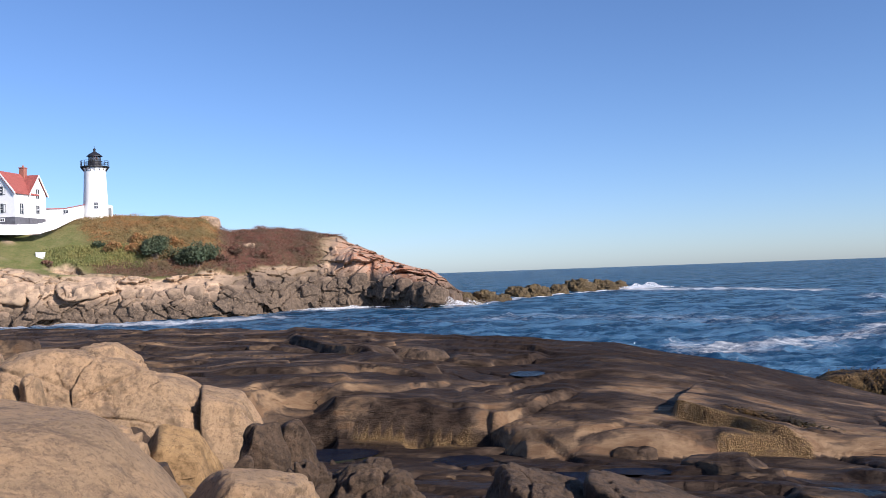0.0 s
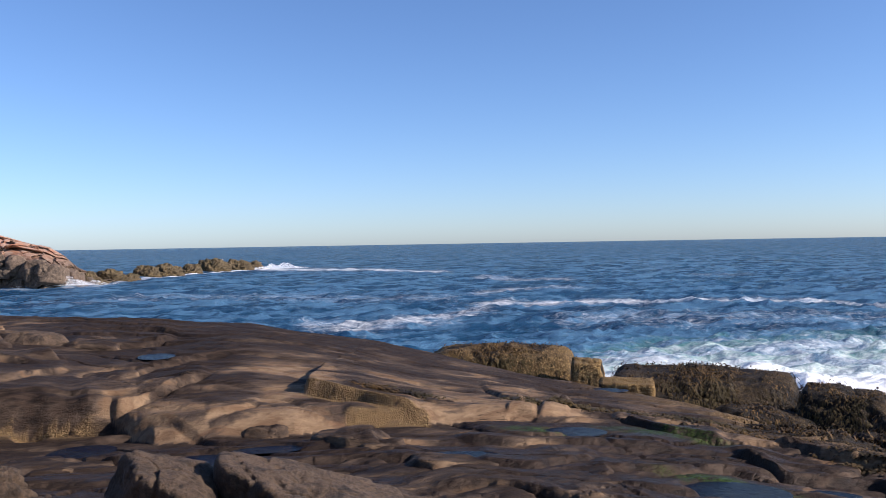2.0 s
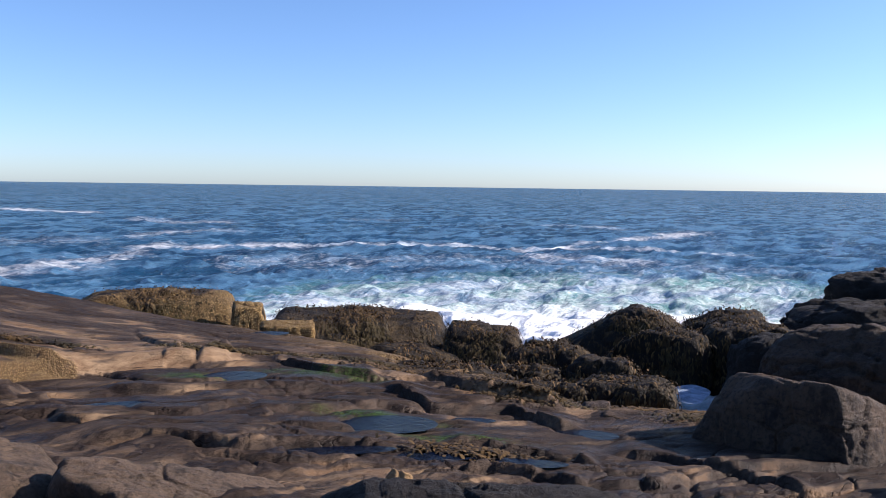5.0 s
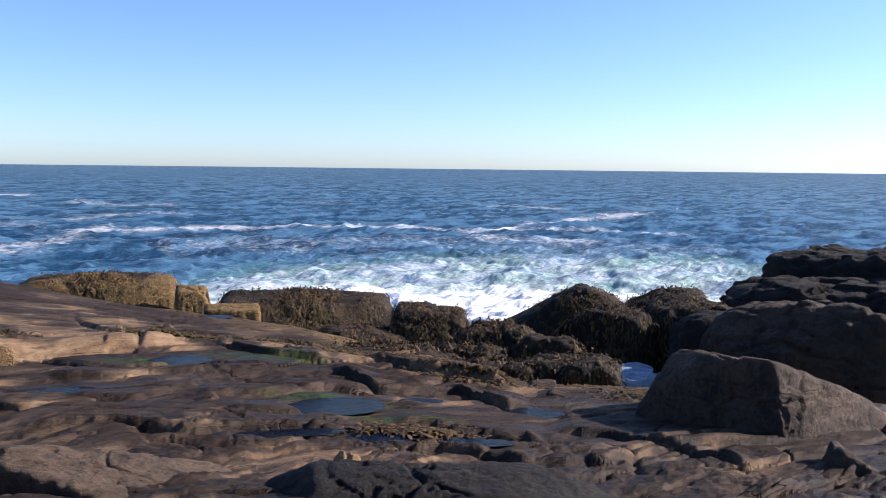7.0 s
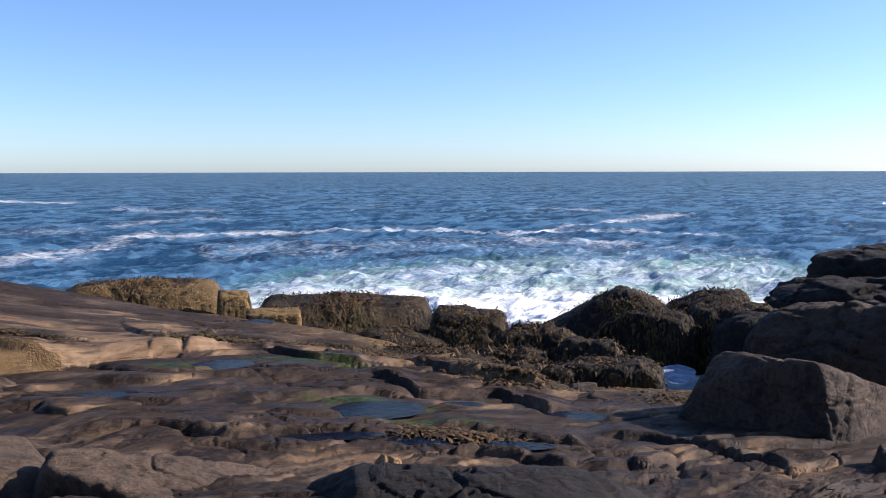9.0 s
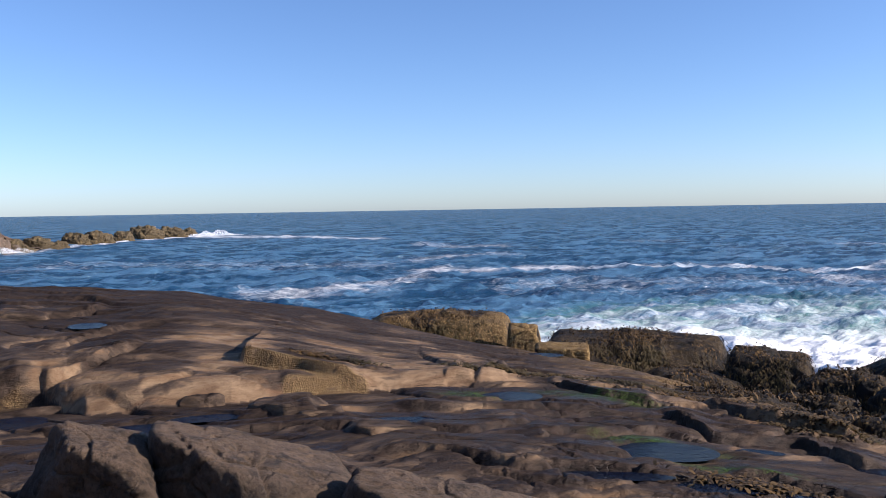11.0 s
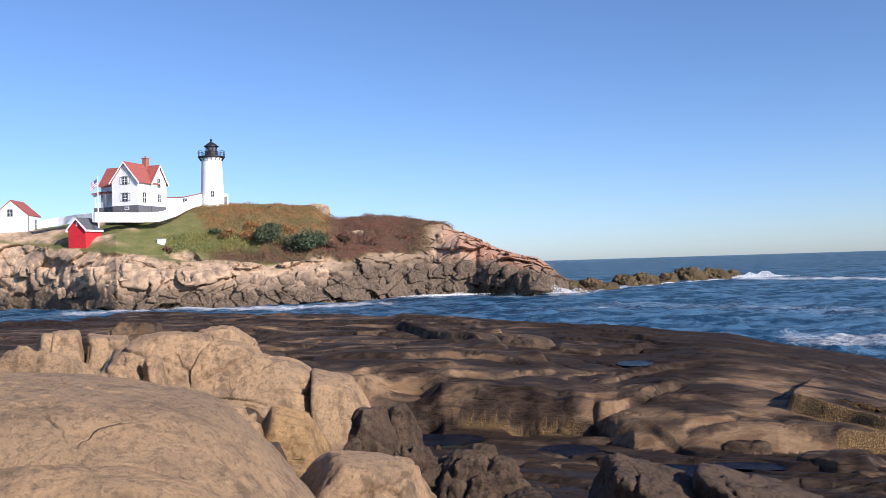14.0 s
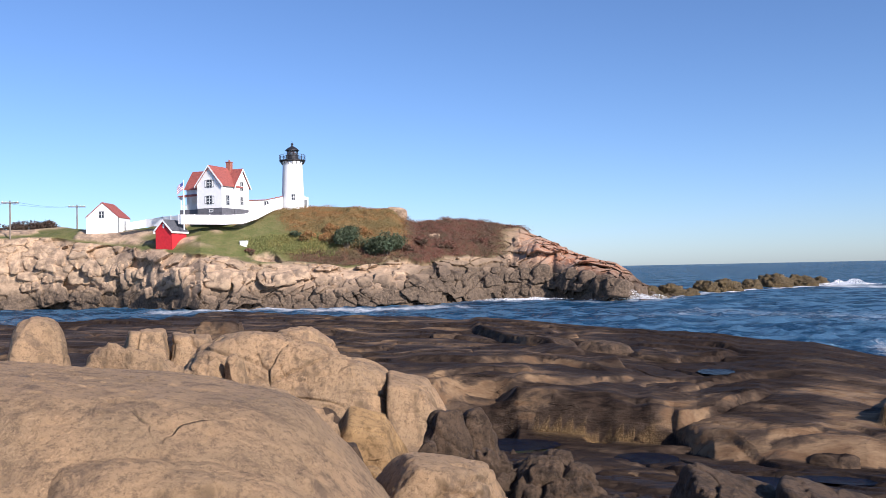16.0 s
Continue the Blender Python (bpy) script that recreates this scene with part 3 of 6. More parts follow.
def ground_height(A, R, pools=True):
    """Bedrock height, and how far it is filmed black, wet, barnacled, green."""
    X, Y, z, rf, rc, zt = base_height(A, R)
    base = z
    wob = fbm(X * 0.12, Y * 0.12, 0, 3, 2)
    inside = 1 - smooth(0.0, 1.0, R - rc)
    body = inside * smooth(3.0, 6.5, R)
    calm = line(A, (-180, 1), (5, 0.9), (9, 0.35), (28, 0.25), (32, 0.7), (180, 0.8))
    calm = np.where(R < rf, np.maximum(calm, 0.6), calm)
    # whalebacks, and the hollow with the dark recess in the step
    z = z + mound(A, R, 7.0, 20.3, 2.6, 1.9, 0.16, 2.0, 0.6) + mound(A, R, 12.0, 25.5, 2.6, 3.5, 0.20, 2.0, 0.2)
    z = z - mound(A, R, -9.8, 19.0, 0.9, 1.6, 0.55, 3.0) - mound(A, R, -2.0, 18.6, 0.35, 0.5, 0.25, 2.0)
    z = z - mound(A, R, -14.2, 12.0, 1.3, 1.6, 0.9, 2.0)
    stray = 0.10 * fbm(X * 1.3, Y * 1.3, 0, 2, 33) + 0.05 * (cells2(X * 2.2, Y * 2.2, 35)[1] - 0.5) + 0.006 * fbm(X * 7, Y * 7, 0, 2, 34)
    for high, fade, gutter, course in SCARPS:
        pts = np.array([on_ledge(*p) for p in course])
        reach = np.hypot(pts[:, 0], pts[:, 1])
        bearings = [p[0] for p in course]
        by = (A > min(bearings) - 1) & (A < max(bearings) + 1) & (R > reach.min() - 4.5 * fade) & (R < reach.max() + 4.5 * fade)
        if by.any():
            rise = scarp(A[by], R[by], stray[by], course, high, 0.04 + 0.006 * R[by], fade, gutter) * body[by]
            if bearings[0] > bearings[-1]:
                rise = rise * smooth(-0.1, 0.1, R[by] - rf[by])
            z[by] += rise
    # the slab right of the long crack stands proud of the hollow beside it
    by = (A > 13.9) & (A < 28) & (R > 14) & (R < 40)
    if by.any():
        d, u = along(A[by], R[by], CRACK)
        d = d + stray[by] * 0.5
        rise = 0.26 * smooth(-0.06, 0.06, d) * np.exp(-np.clip(d, 0, None) / 2.6) - 0.13 * np.exp(-((d + 0.04) / 0.06) ** 2) * (1 - smooth(18, 19.5, A[by]))
        z[by] += rise * (1 - smooth(15.0, 27.0, A[by])) * (1 - smooth(0.94, 1.02, u)) * smooth(-0.08, 0.08, along(A[by], R[by], SHELF)[0] + stray[by]) * body[by]
    # bedding: low steps that run across the view
    s = Y * 0.93 + X * 0.30 + 1.2 * fbm(X * 0.22, Y * 0.22, 1, 4, 8) + wob * 1.5
    for scale, tall, seed in ((2.6, 0.13, 3), (1.1, 0.06, 4)):
        ph = s / scale + 0.8 * fbm(X * 0.5 / scale, Y * 0.5 / scale, 2, 2, seed)
        saw = ph - np.floor(ph)
        w = np.clip((0.05 + 0.003 * R) / scale, 0.03, 0.5)
        saw = np.where(saw < w, smooth(0, 1, saw / w), 1 - np.clip((saw - w) / (1 - w), 0, 1) ** 1.3)
        lip = np.exp(-((np.minimum(ph - np.floor(ph), 1 - ph + np.floor(ph)) * scale / (0.03 + 0.003 * R)) ** 2))
        patch = smooth(0.0, 0.4, fbm(X * 0.35, Y * 0.35, 5, 3, seed + 20))
        z = z + (tall * (saw - 0.5) - 0.6 * tall * lip) * patch * body * calm
    # joints
    jx, jy = X * 0.17 + 0.25 * fbm(X * 0.6, Y * 0.6, 0, 3, 61), Y * 0.62 + 0.30 * fbm(X * 0.6, Y * 0.6, 9, 3, 62)
    edge, cell = cells2(jx + jy * 0.3, jy + jx * 0.9, 7)
    z = z + body * calm * (0.12 * (cell - 0.5) - 0.10 * (1 - smooth(0.0, 0.05, edge)))
    near = 1 - smooth(11.0, 13.5, R + wob * 2)
    e2, c2 = cells2(X * 1.1 + 0.4 * vnoise(X * 1.5, Y * 1.5, 0, 64), Y * 2.3 + X * 0.7, 17)
    z = z + body * calm * (0.5 + near) * (0.08 * (c2 - 0.5) - 0.05 * (1 - smooth(0, 0.08, e2))) * smooth(-0.1, 0.4, fbm(X * 0.6, Y * 0.6, 8, 3, 65))
    z = z + inside * (0.10 * fbm(X * 0.35, Y * 0.35, 3, 3, 71) * (0.4 + 0.6 * calm) + 0.022 * fbm(X * 1.6, Y * 3.0, 1, 4, 72) * (0.3 + 0.7 * calm) + 0.008 * fbm(X * 6, Y * 9, 1, 3, 73))
    z = z + body * near * 0.10 * fbm(X * 1.8, Y * 1.8, 2, 4, 74, 0.6)
    # pools lie flat in their hollows
    if pools:
        for az, r, wide, deep, level in POOLS:
            u = np.hypot((A - az) * np.radians(1) * r / wide, (R - r) / deep) + 0.35 * fbm(X * 1.3, Y * 1.3, 4, 3, 91)
            m = 1 - smooth(0.85, 1.5, u)
            z = z * (1 - m) + np.minimum(z, level - 0.06) * m
    terrace = 1 - smooth(-0.1, 0.1, R - rf)
    wet = np.clip(terrace * smooth(9, 13, R) * 0.9 + 0.6 * smooth(30, 38, A), 0, 1) * inside
    # the film: black on the terrace and the crowns, thin on the flanks above the foot, beside the long crack and on the pale platform
    rise = np.clip((R - rf) / 3.2, 0, 1)
    film_shade = np.where(R < rf, 0.70, line(A, (-180, 0.29), (-12, 0.29), (2, 0.35), (5, 0.14), (16, 0.05), (20, 0.12), (28, 0.05), (32, 0.3), (180, 0.4)) + rise * line(A, (-180, 0.12), (0, 0.15), (4, 0.45), (12, 0.42), (20, 0.30), (28, 0.24), (34, 0.2), (180, 0.2)))
    # the step's front face: black coat, with the face's shade painted in too
    film_shade = film_shade + 0.40 * smooth(-0.1, 0.1, R - rf) * (1 - smooth(0.25, 0.5, R - rf)) * smooth(-13, -11, A) * (1 - smooth(0.5, 3, A))
    film_shade = film_shade - mound(A, R, 12.8, 20.6, 1.3, 3.2, 0.5) - mound(A, R, 28.5, 18.6, 1.6, 1.3, 0.35) - mound(A, R, 47, 15.3, 2.2, 0.7, 0.5) - mound(A, R, 62, 12.6, 1.7, 1.2, 0.25) - mound(A, R, 58.5, 16.0, 2.0, 0.7, 0.35) - mound(A, R, 26, 15.3, 3.0, 0.7, 0.3)
    film_shade = film_shade + 0.26 * smooth(5, 10, R - rf) * smooth(-3, 3, A) - near * 0.12
    crust = np.zeros(X.shape)
    by = (A > 13) & (A < 24) & (R > 14) & (R < 24)
    if by.any():
        for k, low in ((8, -0.35), (9, -0.25)):
            d, u = along(A[by], R[by], SCARPS[k][3])
            crust[by] += 1.3 * smooth(low - 0.1, low, d) * (1 - smooth(0.06, 0.16, d)) * smooth(0, 0.1, u) * (1 - smooth(0.9, 1.0, u))
    barn = crust + mound(A, R, 42.5, 24.0, 1.2, 0.8, 1.0)
    barn = barn + 1.2 * np.exp(-((base - zt - 0.02) / 0.05) ** 2) * np.exp(-((R - rf) / 0.3) ** 2) * smooth(-6.5, -5.5, A) * (1 - smooth(0.5, 2.5, A)) + 0.9 * smooth(1.7, 1.1, base) * smooth(28, 34, A)
    algae = mound(A, R, 29.4, 16.8, 1.1, 0.5, 0.9) + mound(A, R, 37, 17.6, 1.6, 0.6, 0.8) + mound(A, R, -8.2, 17.6, 1.2, 0.8, 1.2) + mound(A, R, 41, 14.4, 1.4, 0.4, 0.9) + mound(A, R, 46, 13.2, 1.3, 0.3, 0.9)
    return X, Y, z, wet, np.clip(film_shade, 0, 1), np.clip(barn, 0, 1), np.clip(algae, 0, 1)


def build_bedrock():
    az = np.concatenate([np.linspace(-180, -44, 50)[:-1], np.linspace(-42, 78, 1240), np.linspace(80, 180, 40)[1:-1]])
    q = np.linspace(0, 1, 540)
    r = np.concatenate([[0.01, 0.6, 1.5, 3.0, 4.5, 6.0], 7.0 * np.exp(q * np.log(47 / 7.0)), [50, 54, 60, 72]])
    A, R = np.meshgrid(az, r)
    X, Y, Z, wet, film_shade, barn, algae = ground_height(A, R)
    Z = np.maximum(Z, -4.0 - 0.02 * R)
    me = grid_mesh("bedrock", X, Y, Z, True, (("wet", wet), ("film_shade", film_shade), ("barnacle", barn), ("algae", algae)))
    me.materials.append(SHELF_ROCK)
    return tagged(new("ground", me), "dark weathered ledge rock with tan worn faces", "bedrock", "", "structure")


def pool_level(az, r, wide, deep):
    t = np.linspace(0, 2 * np.pi, 24)
    a, d = az + np.degrees(1.1 * wide * np.cos(t) / r), r + 1.1 * deep * np.sin(t)
    return float(np.percentile(ground_height(a[None], d[None], False)[2], 50)) - 0.01


for az, el, wide, deep in ((0.9, -11.7, 0.45, 0.40), (7.6, -13.1, 0.62, 0.42), (-8.2, -10.9, 0.9, 0.5), (31.4, -12.15, 0.48, 0.34), (41.2, -15.3, 0.62, 0.42), (54.2, -15.6, 0.42, 0.24), (46.6, -15.0, 0.35, 0.14), (37.5, -16.7, 0.7, 0.16), (44.5, -17.4, 0.45, 0.14), (24.0, -13.6, 0.5, 0.16), (50.0, -17.9, 0.5, 0.15), (5.2, -7.0, 0.35, 0.5), (33.5, -9.5, 0.5, 0.3), (12.0, -12.9, 0.5, 0.2)):
    r = math.hypot(*on_ledge(az, el))
    POOLS.append((az, r, wide, deep, pool_level(az, r, wide, deep)))


def build_pools():
    for az, r, wide, deep, level in POOLS:
        x, y = polar(az, r)
        bm = bmesh.new()
        rim = [bm.verts.new((1.3 * wide * math.cos(t), 1.3 * deep * math.sin(t), 0)) for t in np.linspace(0, 2 * math.pi, 40)[:-1]]
        bm.faces.new(rim)
        ob = part("tide_pool", bm, POOL)
        ob.matrix_world = pose(x, y, level + 0.005, 0, 0, -az)
        tagged(ob, "shallow still tide pool reflecting the sky", "tide pool", "tide pools on the ledge")


build_bedrock()
build_pools()


# ---- the headland across the water ----
def hill_of(A):
    """Skyline: height angle and distance; cliff top: height angle and setback."""
    sk = line(A, (-70, 2.2), (-40, 2.6), (-36.4, 2.75), (-34.6, 2.85), (-33.5, 2.75), (-31.5, 2.68), (-29, 3.0), (-26, 3.45), (-24, 3.65), (-22.6, 4.05), (-21, 4.16), (-17.9, 4.04), (-15.8, 3.86), (-14.9, 3.75), (-14.2, 3.2), (-13.3, 2.9), (-11.5, 3.15), (-9.3, 2.98), (-6.7, 2.55), (-6.0, 2.1), (-4.2, 1.3), (-2.1, 0.44), (-0.7, 0.1), (0.2, -0.5), (0.9, -1.2), (1.8, -1.6), (2.6, -2.4), (4, -3))
    rs = line(A, (-70, 205), (-40, 205), (-36, 196), (-33, 188), (-30, 182), (-27, 178), (-20, 181), (-14, 178), (-9, 186), (-6, 184), (-3, 176), (0, 163), (2, 166), (4, 192))
    cl = line(A, (-70, 2.0), (-36.4, 2.3), (-33.4, 1.95), (-29.6, 1.6), (-27, 1.3), (-24, 0.75), (-21, 0.62), (-18, 0.35), (-14.4, 0.45), (-13, 0.3), (-10.8, 0.7), (-7.2, 0.5), (-5.7, 1.3), (-3.5, 0.6), (-1, -0.4), (1, -1.6), (4, -3))
    return sk, rs, cl


HEAD = {}


def build_headland():
    az = np.concatenate([np.linspace(-70, -40, 60)[:-1], np.linspace(-40, 4.2, 800)])
    s = np.concatenate([np.linspace(0, 1, 10)[:-1], np.linspace(1, 2, 90)[:-1], np.linspace(2, 3, 110), np.linspace(3, 5, 14)[1:]])
    A, S = np.meshgrid(az, s)
    sk, rs, cl = hill_of(A)
    r0 = sea_line(A)
    back = np.clip((rs - r0) * 0.35, 4, 11)
    rcl = r0 + back
    zcl = np.maximum(EYE_Z + rcl * np.tan(np.radians(cl)), 0.3)
    zs = np.maximum(EYE_Z + rs * np.tan(np.radians(sk)), 0.35)
    zcl = np.minimum(zcl, zs)
    k1 = np.clip(S, 0, 1)
    k2 = np.clip(S - 1, 0, 1)
    k3 = np.clip(S - 2, 0, 1)
    k4 = np.clip(S - 3, 0, 2)
    R = r0 - 8 + 8 * k1 + back * (0.35 * k2 + 0.65 * k2 ** 3) + (rs - rcl) * k3 + 30 * k4
    Z = -4 + 4 * k1 + zcl * (0.25 * k2 + 0.75 * (1 - (1 - k2) ** 1.5)) + (zs - zcl) * (1 - (1 - k3) ** 1.35) - k4 ** 2 * (zs + 3) / 4
    X, Y = R * np.sin(np.radians(A)), R * np.cos(np.radians(A))
    rocky = smooth(0.3, 1.0, S) * (1 - smooth(1.92, 2.03, S + 0.26 * fbm(X * 0.14, Y * 0.14, Z * 0.2, 4, 5)))
    bluff = smooth(-9.5, -6.0, A + 1.5 * fbm(X * 0.1, Y * 0.1, Z * 0.2, 3, 15)) * smooth(0.9, 1.1, S)
    bluff = bluff * (1 - smooth(2.82, 2.95, S) * (1 - smooth(-6.5, -5.8, A)))
    rocky = np.maximum(rocky, bluff)
    # jointed blocks push in and out of the face
    wx = 0.6 * fbm(X * 0.2, Y * 0.2, Z * 0.3, 3, 41)
    e1, c1 = cells3(X * 0.17 + wx, Y * 0.10, Z * 0.27 + wx, 3)
    e3, c3 = cells3(X * 1.1 + wx, Y * 0.7, Z * 1.3, 19)
    e2, c2 = cells3(X * 0.46 + wx, Y * 0.3, Z * 0.6 + wx, 9)
    push = 2.8 * (c1 - 0.5) + 1.0 * (c2 - 0.5) + 0.12 * (c3 - 0.5) - 0.45 * (1 - smooth(0, 0.05, e1)) - 0.16 * (1 - smooth(0, 0.07, e2)) + 0.16 * fbm(X * 0.6, Y * 0.6, Z * 0.6, 4, 44)
    R2 = R - push * rocky * (1 - smooth(3, 3.4, S))
    lift = (0.5 * (c1 - 0.5) + 0.35 * (c2 - 0.5)) * rocky * smooth(1.2, 1.9, S)
    Z = Z + lift
    soil = (1 - rocky) * smooth(1.75, 1.9, S)
    knob = smooth(0.50, 0.64, fbm(X * 0.09, Y * 0.16, 2, 3, 77) * 0.5 + 0.5) * smooth(2.05, 2.2, S) * (1 - smooth(-19, -16, A))
    knob = np.maximum(knob, (1 - smooth(-31.5, -30.5, A + fbm(X * 0.1, Y * 0.1, 3, 3, 78))) * smooth(-0.15, 0.1, fbm(X * 0.12, Y * 0.2, 2, 3, 79)) * smooth(2.0, 2.1, S) * (1 - smooth(2.6, 2.8, S)))
    Z = Z + soil * (0.35 * fbm(X * 0.12, Y * 0.12, 0, 4, 51) + 0.1 * fbm(X * 0.7, Y * 0.7, 0, 3, 52)) * (1 - smooth(2.7, 3, S) * 0.7) + knob * 0.5
    scrub = smooth(-23.5, -21.0, A + (S - 2.5) * 2.2 + 1.2 * fbm(X * 0.2, Y * 0.2, 0, 3, 53)) * soil * smooth(1.88, 2.0, S + 0.05 * fbm(X * 0.3, Y * 0.3, Z * 0.3, 3, 58))
    top_turf = smooth(2.86, 2.97, S) * (1 - smooth(-17.0, -14.5, A))
    scrub = np.clip(scrub - top_turf, 0, 1)
    low_turf = smooth(2.10, 2.2, S) * (1 - smooth(2.30, 2.42, S)) * smooth(-24, -23, A) * (1 - smooth(-19.5, -17.5, A))
    scrub = np.clip(scrub - 0.9 * low_turf, 0, 1)
    Z = Z + scrub * (0.15 + 0.6 * fbm(X * 0.55, Y * 0.55, 0, 4, 54))
    turf = np.clip(soil - knob * 1.2, 0, 1)
    red = np.clip(smooth(-14.6, -13.4, A) + smooth(2.25, 2.12, S) * 0.8, 0, 1)
    rust = smooth(-8.0, -5.0, A) * smooth(1.35, 1.75, S)
    black = smooth(-15.5, -12, A) * (1 - smooth(-7, -2, A) * 0.6) * 0.8 + 0.28
    X, Y = R2 * np.sin(np.radians(A)), R2 * np.cos(np.radians(A))
    HEAD.update(x=X, y=Y, z=Z, scrub=scrub, red=red, turf=turf, a=A, s=S)
    me = grid_mesh("headland", X, Y, Z, False, (("turf", turf), ("scrub", scrub), ("red", red), ("rust", rust), ("black", black)))
    me.materials.append(HEADLAND)
    return tagged(new("headland", me), "rocky headland with turf and autumn scrub above grey cliffs", "headland", "", "structure")


build_headland()


def land_z(az, r):
    """Height of the headland's surface on its hill, for setting things on it."""
    sk, rs, cl = (float(v) for v in hill_of(np.array(float(az))))
    r0 = float(sea_line(np.array(float(az))))
    rcl = r0 + min(max((rs - r0) * 0.35, 4), 11)
    zcl, zs = EYE_Z + rcl * math.tan(radians(cl)), EYE_Z + rs * math.tan(radians(sk))
    k = min(max((r - rcl) / (rs - rcl), 0), 1)
    return zcl + (zs - zcl) * (1 - (1 - k) ** 1.35)


def ground_z(az, r):
    return float(ground_height(np.array([[float(az)]]), np.array([[float(r)]]))[2][0, 0])

# ---- building materials ----
WHITE_BOARD = plain("white_clapboard", (0.80, 0.80, 0.78), 0.6, 0.04, 1.5)
WHITE_BRICK = plain("white_painted_brick", (0.82, 0.82, 0.80), 0.55, 0.04, 0.8)
RED_SHINGLE = plain("red_shingle", (0.30, 0.085, 0.068), 0.8, 0.25, 3.0, bump=0.03)
RED_PAINT = plain("red_board", (0.52, 0.022, 0.03), 0.6, 0.12, 2.0)
GREY_ROOF = plain("grey_roofing", (0.085, 0.088, 0.10), 0.85, 0.25, 3.0)
GREY_BASE = plain("grey_foundation", (0.12, 0.12, 0.135), 0.8, 0.15, 2.0)
BLACK_IRON = plain("black_iron", (0.022, 0.022, 0.026), 0.5, 0.2, 3.0)
BRICK = plain("chimney_brick", (0.30, 0.12, 0.085), 0.85, 0.25, 5.0)
OLD_WOOD = plain("weathered_wood", (0.20, 0.165, 0.13), 0.85, 0.25, 4.0)
DARK_GLASS = plain("dark_window_glass", (0.03, 0.035, 0.045), 0.12, 0.1, 1.0, 0.6)
GREY_TRIM = plain("grey_trim", (0.16, 0.17, 0.17), 0.7, 0.1, 2.0)
FLAG_CLOTH = plain("flag_cloth_red", (0.45, 0.06, 0.07), 0.8, 0.1, 3.0)
FLAG_BLUE = plain("flag_cloth_blue", (0.05, 0.07, 0.22), 0.8, 0.1, 3.0)


def seat(az, el):
    """Distance and height at which the hill is seen under that height angle."""
    lo, hi = float(sea_line(np.array(float(az)))) + 5, float(hill_of(np.array(float(az)))[1])
    for _ in range(40):
        mid = (lo + hi) / 2
        up = math.degrees(math.atan2(land_z(az, mid) - EYE_Z, mid))
        lo, hi = (mid, hi) if up < el else (lo, mid)
    return lo, land_z(az, lo)


def on_hill(az, el, turn=0.0, r=None, sink=0.0):
    dist, z = seat(az, el)
    if r is not None:
        dist, z = r, EYE_Z + r * math.tan(radians(el))
    x, y = polar(az, dist)
    return pose(x, y, z - sink, 0, 0, -az - turn)


def gable_walls(parent, x0, x1, y0, y1, z0, ze, zr, axis, material=None):
    """Solid walls with two gables; axis: the way the ridge runs."""
    if axis == "y":
        xm = (x0 + x1) / 2
        bm = prism([(x0, z0), (x1, z0), (x1, ze), (xm, zr), (x0, ze)], "y", y0, y1)
    else:
        ym = (y0 + y1) / 2
        bm = prism([(y0, z0), (y1, z0), (y1, ze), (ym, zr), (y0, ze)], "x", x0, x1)
    return part("wall", bm, material or WHITE_BOARD, parent)


def gable_roof(parent, x0, x1, y0, y1, ze, zr, axis, material, over=0.35, thick=0.16):
    """Two roof slabs that stand over the walls, each a part."""
    lo, hi, e0, e1 = (x0, x1, y0, y1) if axis == "y" else (y0, y1, x0, x1)
    mid = (lo + hi) / 2
    slope = (zr - ze) / (mid - lo)
    for side in (-1, 1):
        eave = mid + side * (mid - lo + over)
        zl = ze - slope * over
        out = [(eave, zl + 0.03), (mid, zr + 0.03), (mid, zr + thick + 0.06), (eave, zl + thick + 0.03)]
        part("roof", prism(out, axis, e0 - over, e1 + over), material, parent)
    return parent


def rakes(parent, x0, x1, y, ze, zr, axis, over=0.35, at=0.0):
    """White barge boards on a gable end."""
    lo, hi = x0, x1
    mid = (lo + hi) / 2
    slope = (zr - ze) / (mid - lo)
    for side in (-1, 1):
        eave = mid + side * (mid - lo + over)
        zl = ze - slope * over
        out = [(eave, zl - 0.16), (mid, zr - 0.14), (mid, zr + 0.2), (eave, zl + 0.2)]
        part("barge_board", prism(out, axis, y - 0.05, y + 0.06), WHITE_BOARD, parent)


